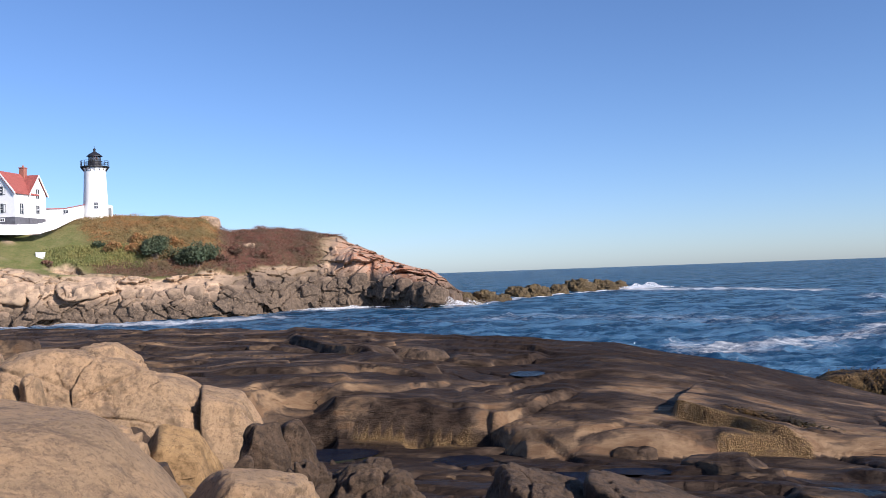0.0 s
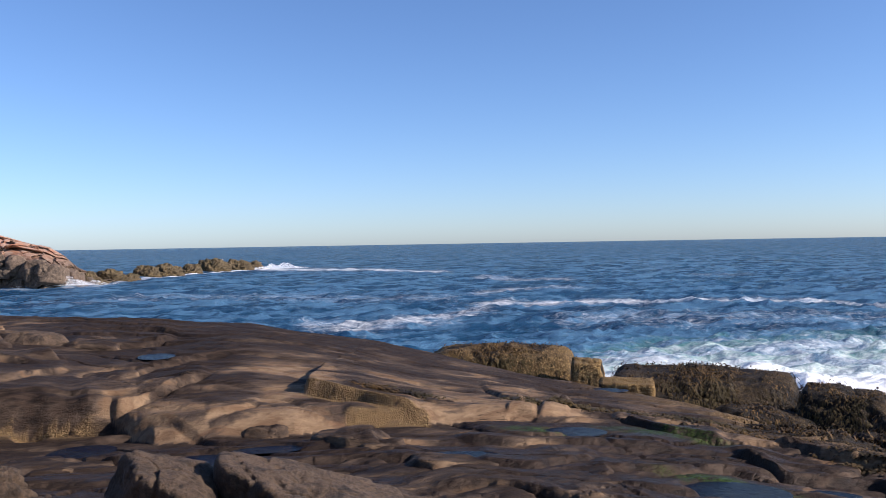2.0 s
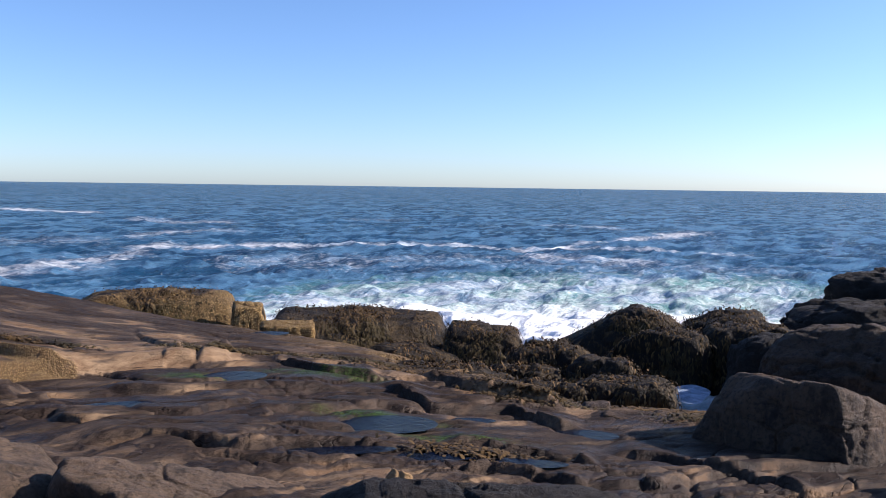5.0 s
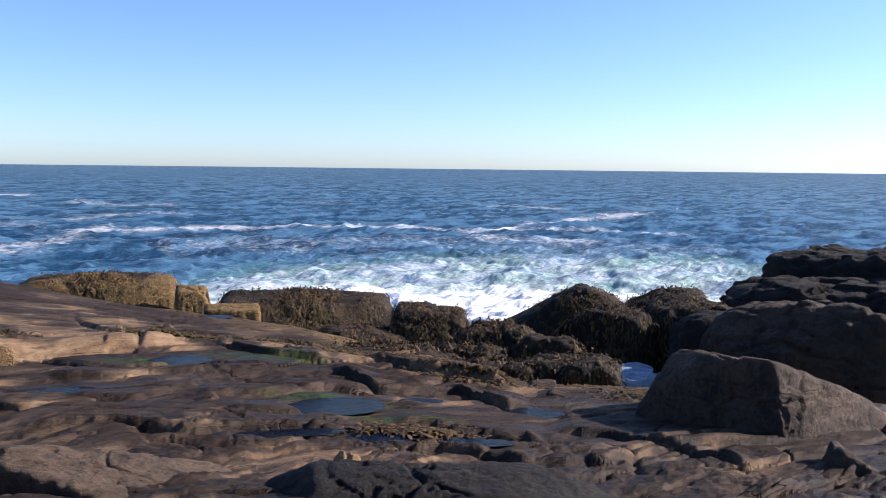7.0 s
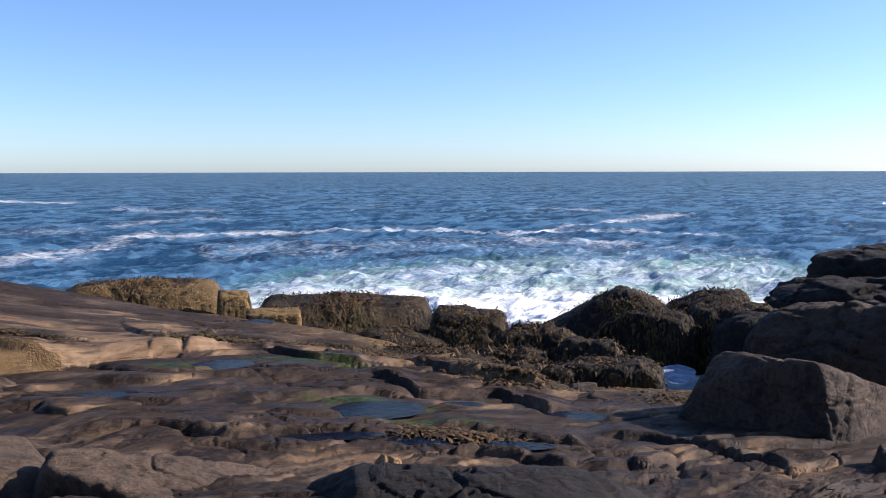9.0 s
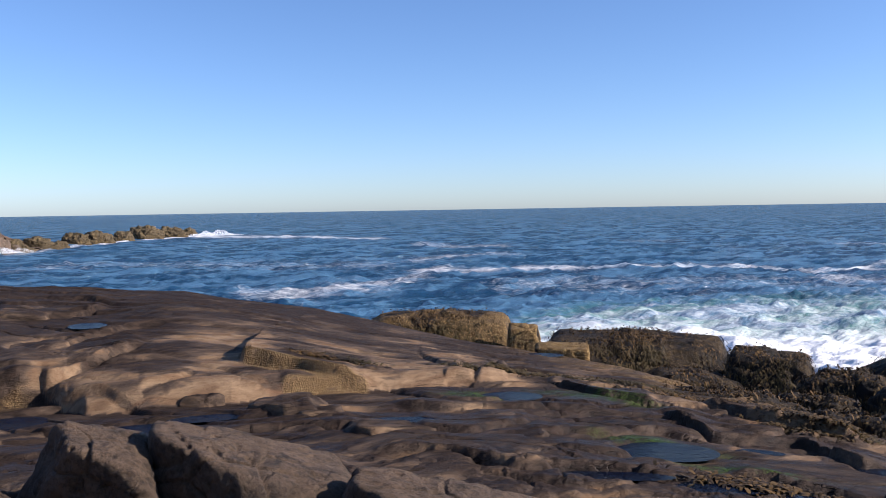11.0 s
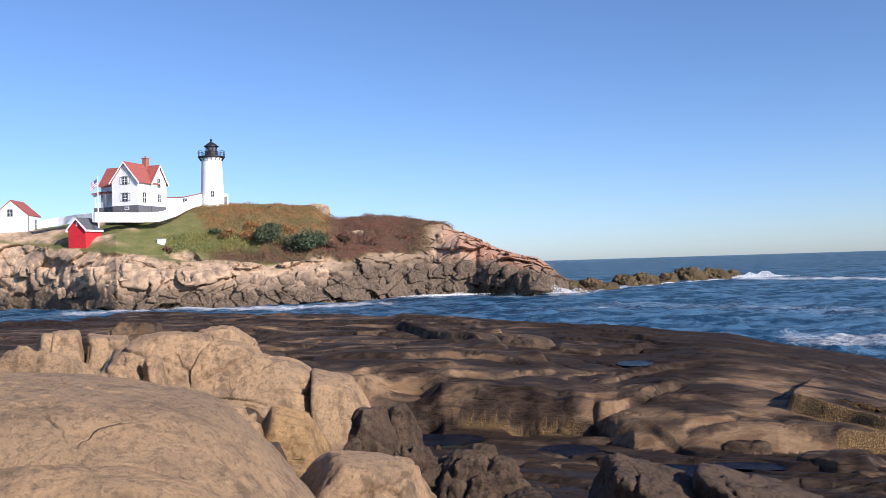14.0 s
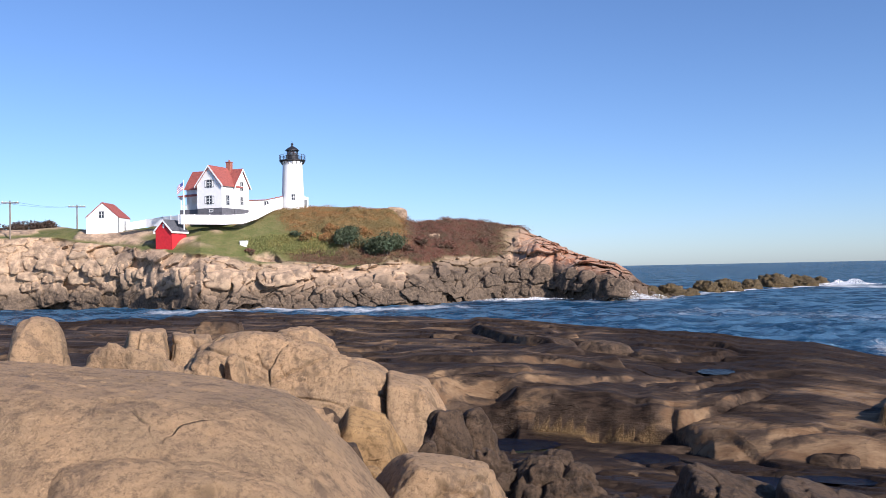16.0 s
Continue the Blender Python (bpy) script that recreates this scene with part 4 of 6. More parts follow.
def window(parent, wide, high, m, muntins=(1, 1), trim=None, shutters=False):
    """A sash window: frame, pane, bars; built facing -y, then set by m on a wall."""
    frame_bm = bmesh.new()
    f = 0.10
    add_box(frame_bm, -wide / 2 - f, wide / 2 + f, -0.06, 0.04, -f, 0)
    add_box(frame_bm, -wide / 2 - f, wide / 2 + f, -0.06, 0.04, high, high + f)
    add_box(frame_bm, -wide / 2 - f, -wide / 2, -0.06, 0.04, 0, high)
    add_box(frame_bm, wide / 2, wide / 2 + f, -0.06, 0.04, 0, high)
    win = part("window", frame_bm, trim or GREY_TRIM, parent)
    win.matrix_parent_inverse = Matrix()
    win.matrix_basis = m
    part("pane", box(-wide / 2, wide / 2, -0.02, 0.02, 0, high), DARK_GLASS, win)
    bars = bmesh.new()
    for i in range(1, muntins[0] + 1):
        x = -wide / 2 + wide * i / (muntins[0] + 1)
        add_box(bars, x - 0.035, x + 0.035, -0.05, -0.015, 0, high)
    for i in range(1, muntins[1] + 1):
        z = high * i / (muntins[1] + 1)
        add_box(bars, -wide / 2, wide / 2, -0.055, -0.018, z - 0.035, z + 0.035)
    part("bar", bars, WHITE_BOARD, win)
    if shutters:
        for side in (-1, 1):
            x = side * (wide / 2 + 0.36)
            sh = part("shutter", box(x - 0.22, x + 0.22, -0.05, 0.0, 0.0, high), GREY_TRIM, win)
            part("shutter_panel", box(x - 0.15, x + 0.15, -0.07, -0.052, 0.12, high - 0.12), WHITE_BOARD, win)
    return win


FACE_FRONT = lambda x, y, z: Matrix.Translation((x, y, z))
FACE_RIGHT = lambda x, y, z: Matrix.Translation((x, y, z)) @ Matrix.Rotation(radians(90), 4, "Z")


# ---- the keeper's house ----
def keepers_house():
    h = thing("keepers_house", on_hill(-25.75, 3.66, 35, r=172.5, sink=0.1), "white clapboard keeper's house with red gabled roofs", "house")
    b, e, r = 1.1, 5.5, 8.9
    wx0, wx1, wy0 = -2.75, 2.75, -3.4
    mx0, mx1, my0, my1 = -7.9, 2.95, 0.3, 5.1
    part("foundation", box(wx0 + 0.05, wx1 - 0.05, wy0 + 0.05, my0 + 0.2, -1.2, b), GREY_BASE, h, "dark grey stone foundation")
    part("foundation", box(mx0 + 0.05, mx1 - 0.05, my0 + 0.05, my1 - 0.05, -1.2, b), GREY_BASE, h)
    gable_walls(h, wx0, wx1, wy0, 2.6, b, e, r, "y")
    gable_walls(h, mx0, mx1, my0, my1, b + 0.003, e, r - 0.25, "x")
    gable_roof(h, wx0, wx1, wy0, 2.6, e, r, "y", RED_SHINGLE)
    gable_roof(h, mx0, mx1, my0, my1, e, r - 0.25, "x", RED_SHINGLE)
    rakes(h, wx0, wx1, wy0 - 0.36, e, r, "y")
    rakes(h, my0, my1, mx1 + 0.36, e, r - 0.25, "x")
    # toothed trim under the front gable
    for side in (-1, 1):
        for i in range(11):
            k = 0.06 + i * 0.085
            x = side * (wx1 + 0.25) * k
            z = r - (r - e) * k * 1.09 - 0.42
            part("trim_tooth", box(x - 0.06, x + 0.06, wy0 - 0.44, wy0 - 0.415, z, z + 0.2), RED_SHINGLE, h)
    ch = part("chimney", box(-0.2, 0.75, 2.2, 3.1, r - 1.2, r + 1.25, 0.03), BRICK, h, "red brick chimney")
    part("chimney_cap", box(-0.28, 0.83, 2.12, 3.18, r + 1.25, r + 1.42, 0.02), BRICK, ch)
    part("flue", add_tube(bmesh.new(), (0.28, 2.65, r + 1.42), (0.28, 2.65, r + 1.8), 0.16), BRICK, ch)
    window(h, 0.95, 1.45, FACE_FRONT(0, wy0, 1.9), (1, 2), None, True)
    window(h, 0.85, 1.35, FACE_FRONT(0, wy0, 4.95), (1, 2), None, True)
    window(h, 0.8, 1.7, FACE_RIGHT(wx1, -1.6, 1.7), (1, 1))
    window(h, 0.75, 1.5, FACE_RIGHT(mx1, 2.7, 4.7), (1, 1))
    window(h, 0.75, 1.3, FACE_RIGHT(mx1, 2.7, 2.0), (1, 1))
    window(h, 0.7, 0.35, FACE_FRONT(0.3, wy0 + 0.05, 0.45), (1, 0), WHITE_BOARD)
    window(h, 0.7, 1.1, FACE_FRONT(-4.3, my0, 3.9), (1, 1))
    # porch in the angle of the wings
    pr = part("porch", box(mx0 + 0.2, wx0 - 0.02, my0 - 2.3, my0 - 0.02, 0.0, b), GREY_BASE, h, "open porch with white posts and brackets")
    part("porch_roof", prism([(my0 - 2.6, 3.55), (my0, 4.0), (my0, 4.25), (my0 - 2.6, 3.75)], "x", mx0 - 0.1, wx0 - 0.03), RED_SHINGLE, pr)
    for x in (mx0 + 0.35, (mx0 + wx0) / 2, wx0 - 0.25):
        part("porch_post", box(x - 0.09, x + 0.09, my0 - 2.2, my0 - 2.02, b, 3.5, 0.02), WHITE_BOARD, pr)
        for side in (-1, 1):
            part("bracket", prism([(x, 2.9), (x + side * 0.6, 3.45), (x + side * 0.6, 3.55), (x, 3.55)], "y", my0 - 2.15, my0 - 2.07), WHITE_BOARD, pr)
    part("porch_frieze", box(mx0 + 0.2, wx0 - 0.05, my0 - 2.25, my0 - 2.0, 3.4, 3.58), WHITE_BOARD, pr)
    rail = bmesh.new()
    add_box(rail, mx0 + 0.3, wx0 - 0.2, my0 - 2.15, my0 - 2.05, b + 0.85, b + 0.95)
    x = mx0 + 0.5
    while x < wx0 - 0.3:
        add_box(rail, x - 0.03, x + 0.03, my0 - 2.13, my0 - 2.07, b, b + 0.86)
        x += 0.22
    part("porch_railing", rail, WHITE_BOARD, pr)
    part("porch_door", box(-3.9, -3.0, my0 - 0.06, my0 + 0.02, b, 3.1), GREY_TRIM, pr)
    return h


keepers_house()


# ---- the light tower ----
def ring(bm, profile, sides=32):
    """A turned shape from (radius, height) pairs."""
    rows = [[bm.verts.new((r * math.cos(2 * math.pi * i / sides), r * math.sin(2 * math.pi * i / sides), z)) for i in range(sides)] for r, z in profile]
    for low, high in zip(rows[:-1], rows[1:]):
        for i in range(sides):
            bm.faces.new((low[i], low[(i + 1) % sides], high[(i + 1) % sides], high[i]))
    bm.faces.new(rows[0][::-1])
    bm.faces.new(rows[-1])
    return bm


def lighthouse():
    t = thing("lighthouse", on_hill(-21.25, 4.17, 0, r=179, sink=0.0), "white tapered lighthouse tower with a black iron lantern", "lighthouse")
    part("tower", ring(bmesh.new(), [(2.34, -1.2), (2.32, 0.0), (2.24, 0.4), (2.18, 2.0), (2.02, 6.0), (1.93, 8.3), (1.95, 8.5), (2.1, 8.75)], 48), WHITE_BRICK, t, smooth_faces=True)
    part("gallery", ring(bmesh.new(), [(2.05, 8.72), (2.55, 8.92), (2.6, 8.95), (2.6, 9.06), (1.2, 9.08)], 40), BLACK_IRON, t, "black iron gallery deck")
    for i in range(16):
        a = 2 * math.pi * i / 16
        c, s = math.cos(a), math.sin(a)
        part("gallery_bracket", add_tube(bmesh.new(), (1.98 * c, 1.98 * s, 8.15), (2.5 * c, 2.5 * s, 8.92), 0.06, 0.06, 6), BLACK_IRON, t)
        part("baluster", add_tube(bmesh.new(), (2.52 * c, 2.52 * s, 9.0), (2.52 * c, 2.52 * s, 10.1), 0.05, 0.05, 6), BLACK_IRON, t)
    for z in (9.4, 9.75, 10.1):
        bm = bmesh.new()
        for i in range(32):
            a, b = 2 * math.pi * i / 32, 2 * math.pi * (i + 1) / 32
            add_tube(bm, (2.52 * math.cos(a), 2.52 * math.sin(a), z), (2.52 * math.cos(b), 2.52 * math.sin(b), z), 0.035, 0.035, 5)
        part("handrail", bm, BLACK_IRON, t)
    part("lantern_base", ring(bmesh.new(), [(1.2, 9.05), (1.2, 10.0), (1.28, 10.05), (1.28, 10.12), (1.1, 10.14)], 24), BLACK_IRON, t)
    glass = part("lantern_glass", ring(bmesh.new(), [(1.0, 10.1), (1.0, 11.0)], 10), LANTERN_GLASS, t, "clear lantern panes")
    for i in range(10):
        a = 2 * math.pi * i / 10
        part("glazing_bar", add_tube(bmesh.new(), (1.04 * math.cos(a), 1.04 * math.sin(a), 10.1), (1.04 * math.cos(a), 1.04 * math.sin(a), 11.05), 0.06, 0.06, 6), BLACK_IRON, t)
    part("lens", ring(bmesh.new(), [(0.2, 10.1), (0.42, 10.3), (0.5, 10.55), (0.42, 10.8), (0.2, 11.0)], 16), RED_LENS, t, "red glass lens", True)
    part("lantern_roof", ring(bmesh.new(), [(1.45, 10.98), (1.42, 11.08), (0.9, 11.5), (0.35, 11.85), (0.22, 11.95), (0.2, 12.1)], 20), BLACK_IRON, t, "black conical lantern roof")
    part("vent_ball", ring(bmesh.new(), [(0.12, 12.05), (0.24, 12.2), (0.27, 12.32), (0.22, 12.45), (0.05, 12.55), (0.03, 12.95)], 14), BLACK_IRON, t)
    w = 0.62
    win = part("window", box(-w / 2 + 0.05, w / 2 + 0.05, -2.26, -1.9, 1.0, 2.15), DARK_GLASS, t)
    part("bar", box(0.02, 0.08, -2.29, -2.2, 1.0, 2.15), WHITE_BOARD, win)
    part("bar", box(-w / 2 + 0.05, w / 2 + 0.05, -2.29, -2.2, 1.52, 1.6), WHITE_BOARD, win)
    part("sill", box(-w / 2 - 0.05, w / 2 + 0.15, -2.34, -2.1, 0.86, 0.98), WHITE_BOARD, win)
    en = part("entry", prism([(1.5, -0.8), (3.0, -0.8), (3.0, 1.6), (1.5, 2.0)], "y", -0.7, 0.8), WHITE_BOARD, t)
    part("entry_door", box(2.2, 2.75, -0.75, -0.69, -0.3, 1.2), GREY_TRIM, en)
    return t


LANTERN_GLASS = plain("lantern_glass", (0.55, 0.62, 0.68), 0.05, 0.05, 1.0, 0.6)
LANTERN_GLASS.node_tree.nodes["Principled BSDF"].inputs["Transmission Weight"].default_value = 0.85
RED_LENS = plain("red_lens", (0.35, 0.02, 0.02), 0.1, 0.05, 1.0, 0.6)
lighthouse()


# ---- covered way between house and tower ----
def covered_way():
    x0, y0 = polar(-24.35, 175.5)
    x1, y1 = polar(-21.9, 178.0)
    yaw = math.degrees(math.atan2(y1 - y0, x1 - x0))
    long = math.hypot(x1 - x0, y1 - y0)
    z0, z1 = EYE_Z + 175.5 * math.tan(radians(3.87)), EYE_Z + 178 * math.tan(radians(4.2))
    c = thing("covered_way", pose(x0, y0, z0, 0, 0, yaw), "low white covered passage with a thin red roof", "passage")
    d = z1 - z0
    part("wall", prism([(0, -1.6), (long, d - 1.6), (long, d + 1.75), (long * 0.55, 2.15), (0, 1.95)], "y", 0, 1.6), WHITE_BOARD, c)
    part("roof", prism([(-0.1, 1.97), (long * 0.55, 2.17), (long, d + 1.77), (long, d + 1.9), (long * 0.55, 2.30), (-0.1, 2.10)], "y", -0.25, 1.85), RED_SHINGLE, c)
    part("door", box(0.25, 1.0, -0.06, 0.02, -0.2, 1.75), GREY_TRIM, c, "grey end door")
    window(c, 0.7, 1.35, FACE_FRONT(long * 0.58, 0, 0.55), (1, 1), GREY_TRIM)
    return c


covered_way()


# ---- white board fence along the slope ----
def fence(name_label, stops, high):
    """stops: (az, height angle of the foot, distance) along the fence."""
    pts = []
    for az, el, r in stops:
        x, y = polar(az, r)
        pts.append(Vector((x, y, EYE_Z + r * math.tan(radians(el)))))
    f = thing("fence", Matrix.Translation(pts[0]), name_label, "fence")
    for p, q in zip(pts[:-1], pts[1:]):
        flat = Vector((q.x - p.x, q.y - p.y, 0))
        n = max(1, int(flat.length / 2.2))
        side = Vector((-flat.y, flat.x, 0)).normalized() * 0.04
        for i in range(n):
            a, b = p.lerp(q, i / n) - pts[0], p.lerp(q, (i + 1) / n) - pts[0]
            bm = bmesh.new()
            rows = []
            for c in (a, b):
                rows.append([bm.verts.new(c + s + Vector((0, 0, z))) for s, z in ((-side, -0.5), (side, -0.5), (side, high), (-side, high))])
            for k in range(4):
                bm.faces.new((rows[0][k], rows[0][(k + 1) % 4], rows[1][(k + 1) % 4], rows[1][k]))
            bm.faces.new(rows[0][::-1])
            bm.faces.new(rows[1])
            bmesh.ops.recalc_face_normals(bm, faces=bm.faces)
            part("fence_panel", bm, WHITE_BOARD, f)
            part("fence_post", box(a.x - 0.08, a.x + 0.08, a.y - 0.08, a.y + 0.08, a.z - 0.5, a.z + high + 0.1), WHITE_BOARD, f)
    return f


fence("long white board fence on the turf below the house", [(-28.25, 3.24, 167.5), (-25.5, 3.20, 167.5), (-24.4, 3.24, 168), (-23.5, 3.52, 171), (-22.9, 3.84, 174), (-22.1, 4.2, 177)], 1.25)
fence("white board fence running down to the boathouse", [(-31.3, 2.86, 178), (-30.2, 3.05, 177), (-29.2, 3.22, 174), (-28.25, 3.3, 170)], 0.95)


# ---- boathouse, oil house, small things on the turf ----
def boathouse():
    b = thing("boathouse", on_hill(-32.35, 2.66, 20, sink=0.25), "small white boathouse with a red roof", "boathouse")
    gable_walls(b, -3.1, 3.1, -3.2, 3.2, -1.8, 2.75, 5.5, "y")
    gable_roof(b, -3.1, 3.1, -3.2, 3.2, 2.75, 5.5, "y", RED_SHINGLE, 0.10)
    window(b, 0.8, 1.15, FACE_FRONT(-0.15, -3.2, 2.7), (1, 1))
    window(b, 0.8, 1.5, FACE_RIGHT(3.1, 0.6, 0.5), (1, 1))
    part("corner_board", box(3.05, 3.17, -3.27, -3.15, -1.2, 2.7), GREY_TRIM, b)
    return b


def oil_house():
    b = thing("oil_house", on_hill(-28.75, 1.84, 38, sink=0.15), "small red oil house with white eaves and a grey roof", "shed")
    gable_walls(b, -1.75, 1.75, -2.0, 2.2, -1.2, 2.55, 4.35, "y", RED_PAINT)
    gable_roof(b, -1.75, 1.75, -2.0, 2.2, 2.55, 4.35, "y", GREY_ROOF, 0.28)
    rakes(b, -1.75, 1.75, -2.32, 2.55, 4.35, "y", 0.3)
    part("eave_board", box(1.93, 2.06, -2.3, 2.45, 2.05, 2.35), WHITE_BOARD, b)
    part("eave_board", box(-2.06, -1.93, -2.3, 2.45, 2.05, 2.35), WHITE_BOARD, b)
    part("gable_vent", box(-0.16, 0.16, -2.06, -1.98, 3.0, 3.75), WHITE_BOARD, b, "white gable vent")
    part("corner_board", box(1.70, 1.80, -2.05, -1.95, -1.0, 2.5), RED_PAINT, b)
    return b


boathouse()
oil_house()


def flagpole():
    f = thing("flagpole", on_hill(-27.95, 3.0, 0, r=166, sink=0.2), "white flagpole with a limp striped flag", "flagpole")
    part("pole", add_tube(bmesh.new(), (0, 0, -0.6), (0, 0, 8.2), 0.13, 0.08, 10), WHITE_BOARD, f)
    part("finial", ring(bmesh.new(), [(0.02, 8.15), (0.12, 8.28), (0.02, 8.42)], 8), WHITE_BOARD, f)
    flag = None
    for i in range(7):
        bm = bmesh.new()
        rows = []
        for k in range(7):
            t = k / 6
            x = -0.1 - 1.05 * t
            z = 8.0 - i * 0.2 - 0.95 * t ** 1.2
            y = 0.12 * math.sin(t * 7 + i * 0.5)
            rows.append((bm.verts.new((x, y, z)), bm.verts.new((x - 0.05, y + 0.02, z - 0.2)), bm.verts.new((x, y + 0.015, z)), bm.verts.new((x - 0.05, y + 0.035, z - 0.2))))
        for p, q in zip(rows[:-1], rows[1:]):
            bm.faces.new((p[0], p[1], q[1], q[0]))
            bm.faces.new((p[2], q[2], q[3], p[3]))
        mat = FLAG_CLOTH if i % 2 == 0 else WHITE_BOARD
        ob = part("flag" if flag is None else "flag_stripe", bm, mat, flag or f)
        flag = flag or ob
    part("flag_canton", prism([(-0.12, 7.95), (-0.55, 7.6), (-0.6, 6.95), (-0.12, 7.35)], "y", -0.16, -0.13), FLAG_BLUE, flag)
    return f


flagpole()


def notice_box():
    b = thing("equipment_box", on_hill(-24.35, 1.70, 20, sink=0.2), "low white box on the turf", "box")
    part("body", box(-0.65, 0.65, -0.4, 0.4, -0.2, 0.95, 0.03), WHITE_BOARD, b)
    part("lid", box(-0.72, 0.72, -0.47, 0.47, 0.95, 1.05, 0.02), WHITE_BOARD, b)
    return b


notice_box()


def utility_pole(az, foot, r, high, arm, label):
    p = thing("utility_pole", on_hill(az, foot, 10, r=r, sink=0.8), label, "utility pole", "poles along the headland")
    part("pole", add_tube(bmesh.new(), (0, 0, -1), (0, 0, high), 0.17, 0.12, 10), OLD_WOOD, p)
    if arm:
        for y in (-0.18, 0.18):
            part("crossarm", box(-arm, arm, y - 0.06, y + 0.06, high - 0.55, high - 0.35, 0.01), OLD_WOOD, p)
        for x in (-arm * 0.85, -arm * 0.45, arm * 0.45, arm * 0.85):
            part("insulator", ring(bmesh.new(), [(0.05, high - 0.35), (0.09, high - 0.25), (0.03, high - 0.1)], 8), WHITE_BOARD, p).location.x = x
    return p


def wire(p, q, sag):
    p, q = Vector(p), Vector(q)
    bm = bmesh.new()
    last = p
    for i in range(1, 13):
        t = i / 12
        here = p.lerp(q, t) - Vector((0, 0, sag * 4 * t * (1 - t)))
        add_tube(bm, last, here, 0.018, 0.018, 4)
        last = here
    ob = part("overhead_wire", bm, BLACK_IRON)
    return tagged(ob, "thin sagging black overhead wire between poles", "cable", "overhead wires")


utility_pole(-37.7, 2.2, 188, 8.2, 1.55, "weathered wooden utility pole with crossarms behind the cliff")
utility_pole(-34.1, 2.85, 205, 5.8, 1.7, "weathered wooden utility pole with crossarms on the skyline")
utility_pole(-38.3, 2.1, 190, 3.6, 0, "short leaning weathered wooden post in the turf")
for off in (-1.2, 1.2):
    p, q = polar(-37.7, 188), polar(-34.1, 205)
    far = polar(-46, 190)
    za, zb = EYE_Z + 188 * math.tan(radians(4.35)), EYE_Z + 205 * math.tan(radians(4.15))
    wire((p[0] + off, p[1] + off * 0.3, za), (q[0] + off, q[1] + off * 0.3, zb), 0.5)
    wire((p[0] + off, p[1] + off * 0.3, za), (far[0] + off, far[1], za - 1.2), 0.9)

# ---- plants on the headland ----
def leaf_mat(name, a, b, c):
    m = Mat(name, 0.7, 0.25)
    col = m.mix(m.island(), a, b)
    col = m.mix(m.ramp(m.noise(0.8, 3), 0.45, 0.7), col, c)
    col = m.mix(m.ramp(m.noise(0.16, 4), 0.45, 0.6, 0.0, 0.75), col, tuple(0.5 * (u + v) * k for u, v, k in zip(b, c, (0.8, 1.0, 1.0))))
    return m.done(col)


SCRUB_ORANGE = leaf_mat("orange_scrub_leaves", (0.37, 0.165, 0.058), (0.24, 0.16, 0.065), (0.19, 0.125, 0.052))
SCRUB_RED = leaf_mat("maroon_scrub_leaves", (0.20, 0.075, 0.055), (0.165, 0.105, 0.065), (0.115, 0.07, 0.05))
EVERGREEN = leaf_mat("evergreen_leaves", (0.06, 0.08, 0.042), (0.095, 0.112, 0.06), (0.045, 0.06, 0.034))
BARE_TWIGS = leaf_mat("bare_twigs", (0.085, 0.055, 0.04), (0.06, 0.04, 0.03), (0.10, 0.06, 0.04))
YELLOW_GRASS = leaf_mat("yellow_grass", (0.24, 0.22, 0.07), (0.19, 0.18, 0.055), (0.20, 0.17, 0.06))


def leaf_cloud(name, centres, size, rng, material, flat=0.0):
    """Many small bent leaves, each two triangles, at the places given."""
    n = len(centres)
    u = rng.normal(size=(n, 3))
    u /= np.linalg.norm(u, axis=1)[:, None]
    v = np.cross(u, rng.normal(size=(n, 3)))
    v /= np.linalg.norm(v, axis=1)[:, None]
    s = size * (0.6 + 0.8 * rng.random(n))[:, None]
    if flat:
        u[:, 2] *= 1 + flat
    co = np.stack([centres - u * s, centres + v * s * 0.55, centres + u * s, centres - v * s * 0.55], 1).reshape(-1, 3)
    quads = np.arange(n * 4).reshape(-1, 4)
    me = bpy.data.meshes.new(name)
    finish_mesh(me, co, quads)
    me.materials.append(material)
    return me


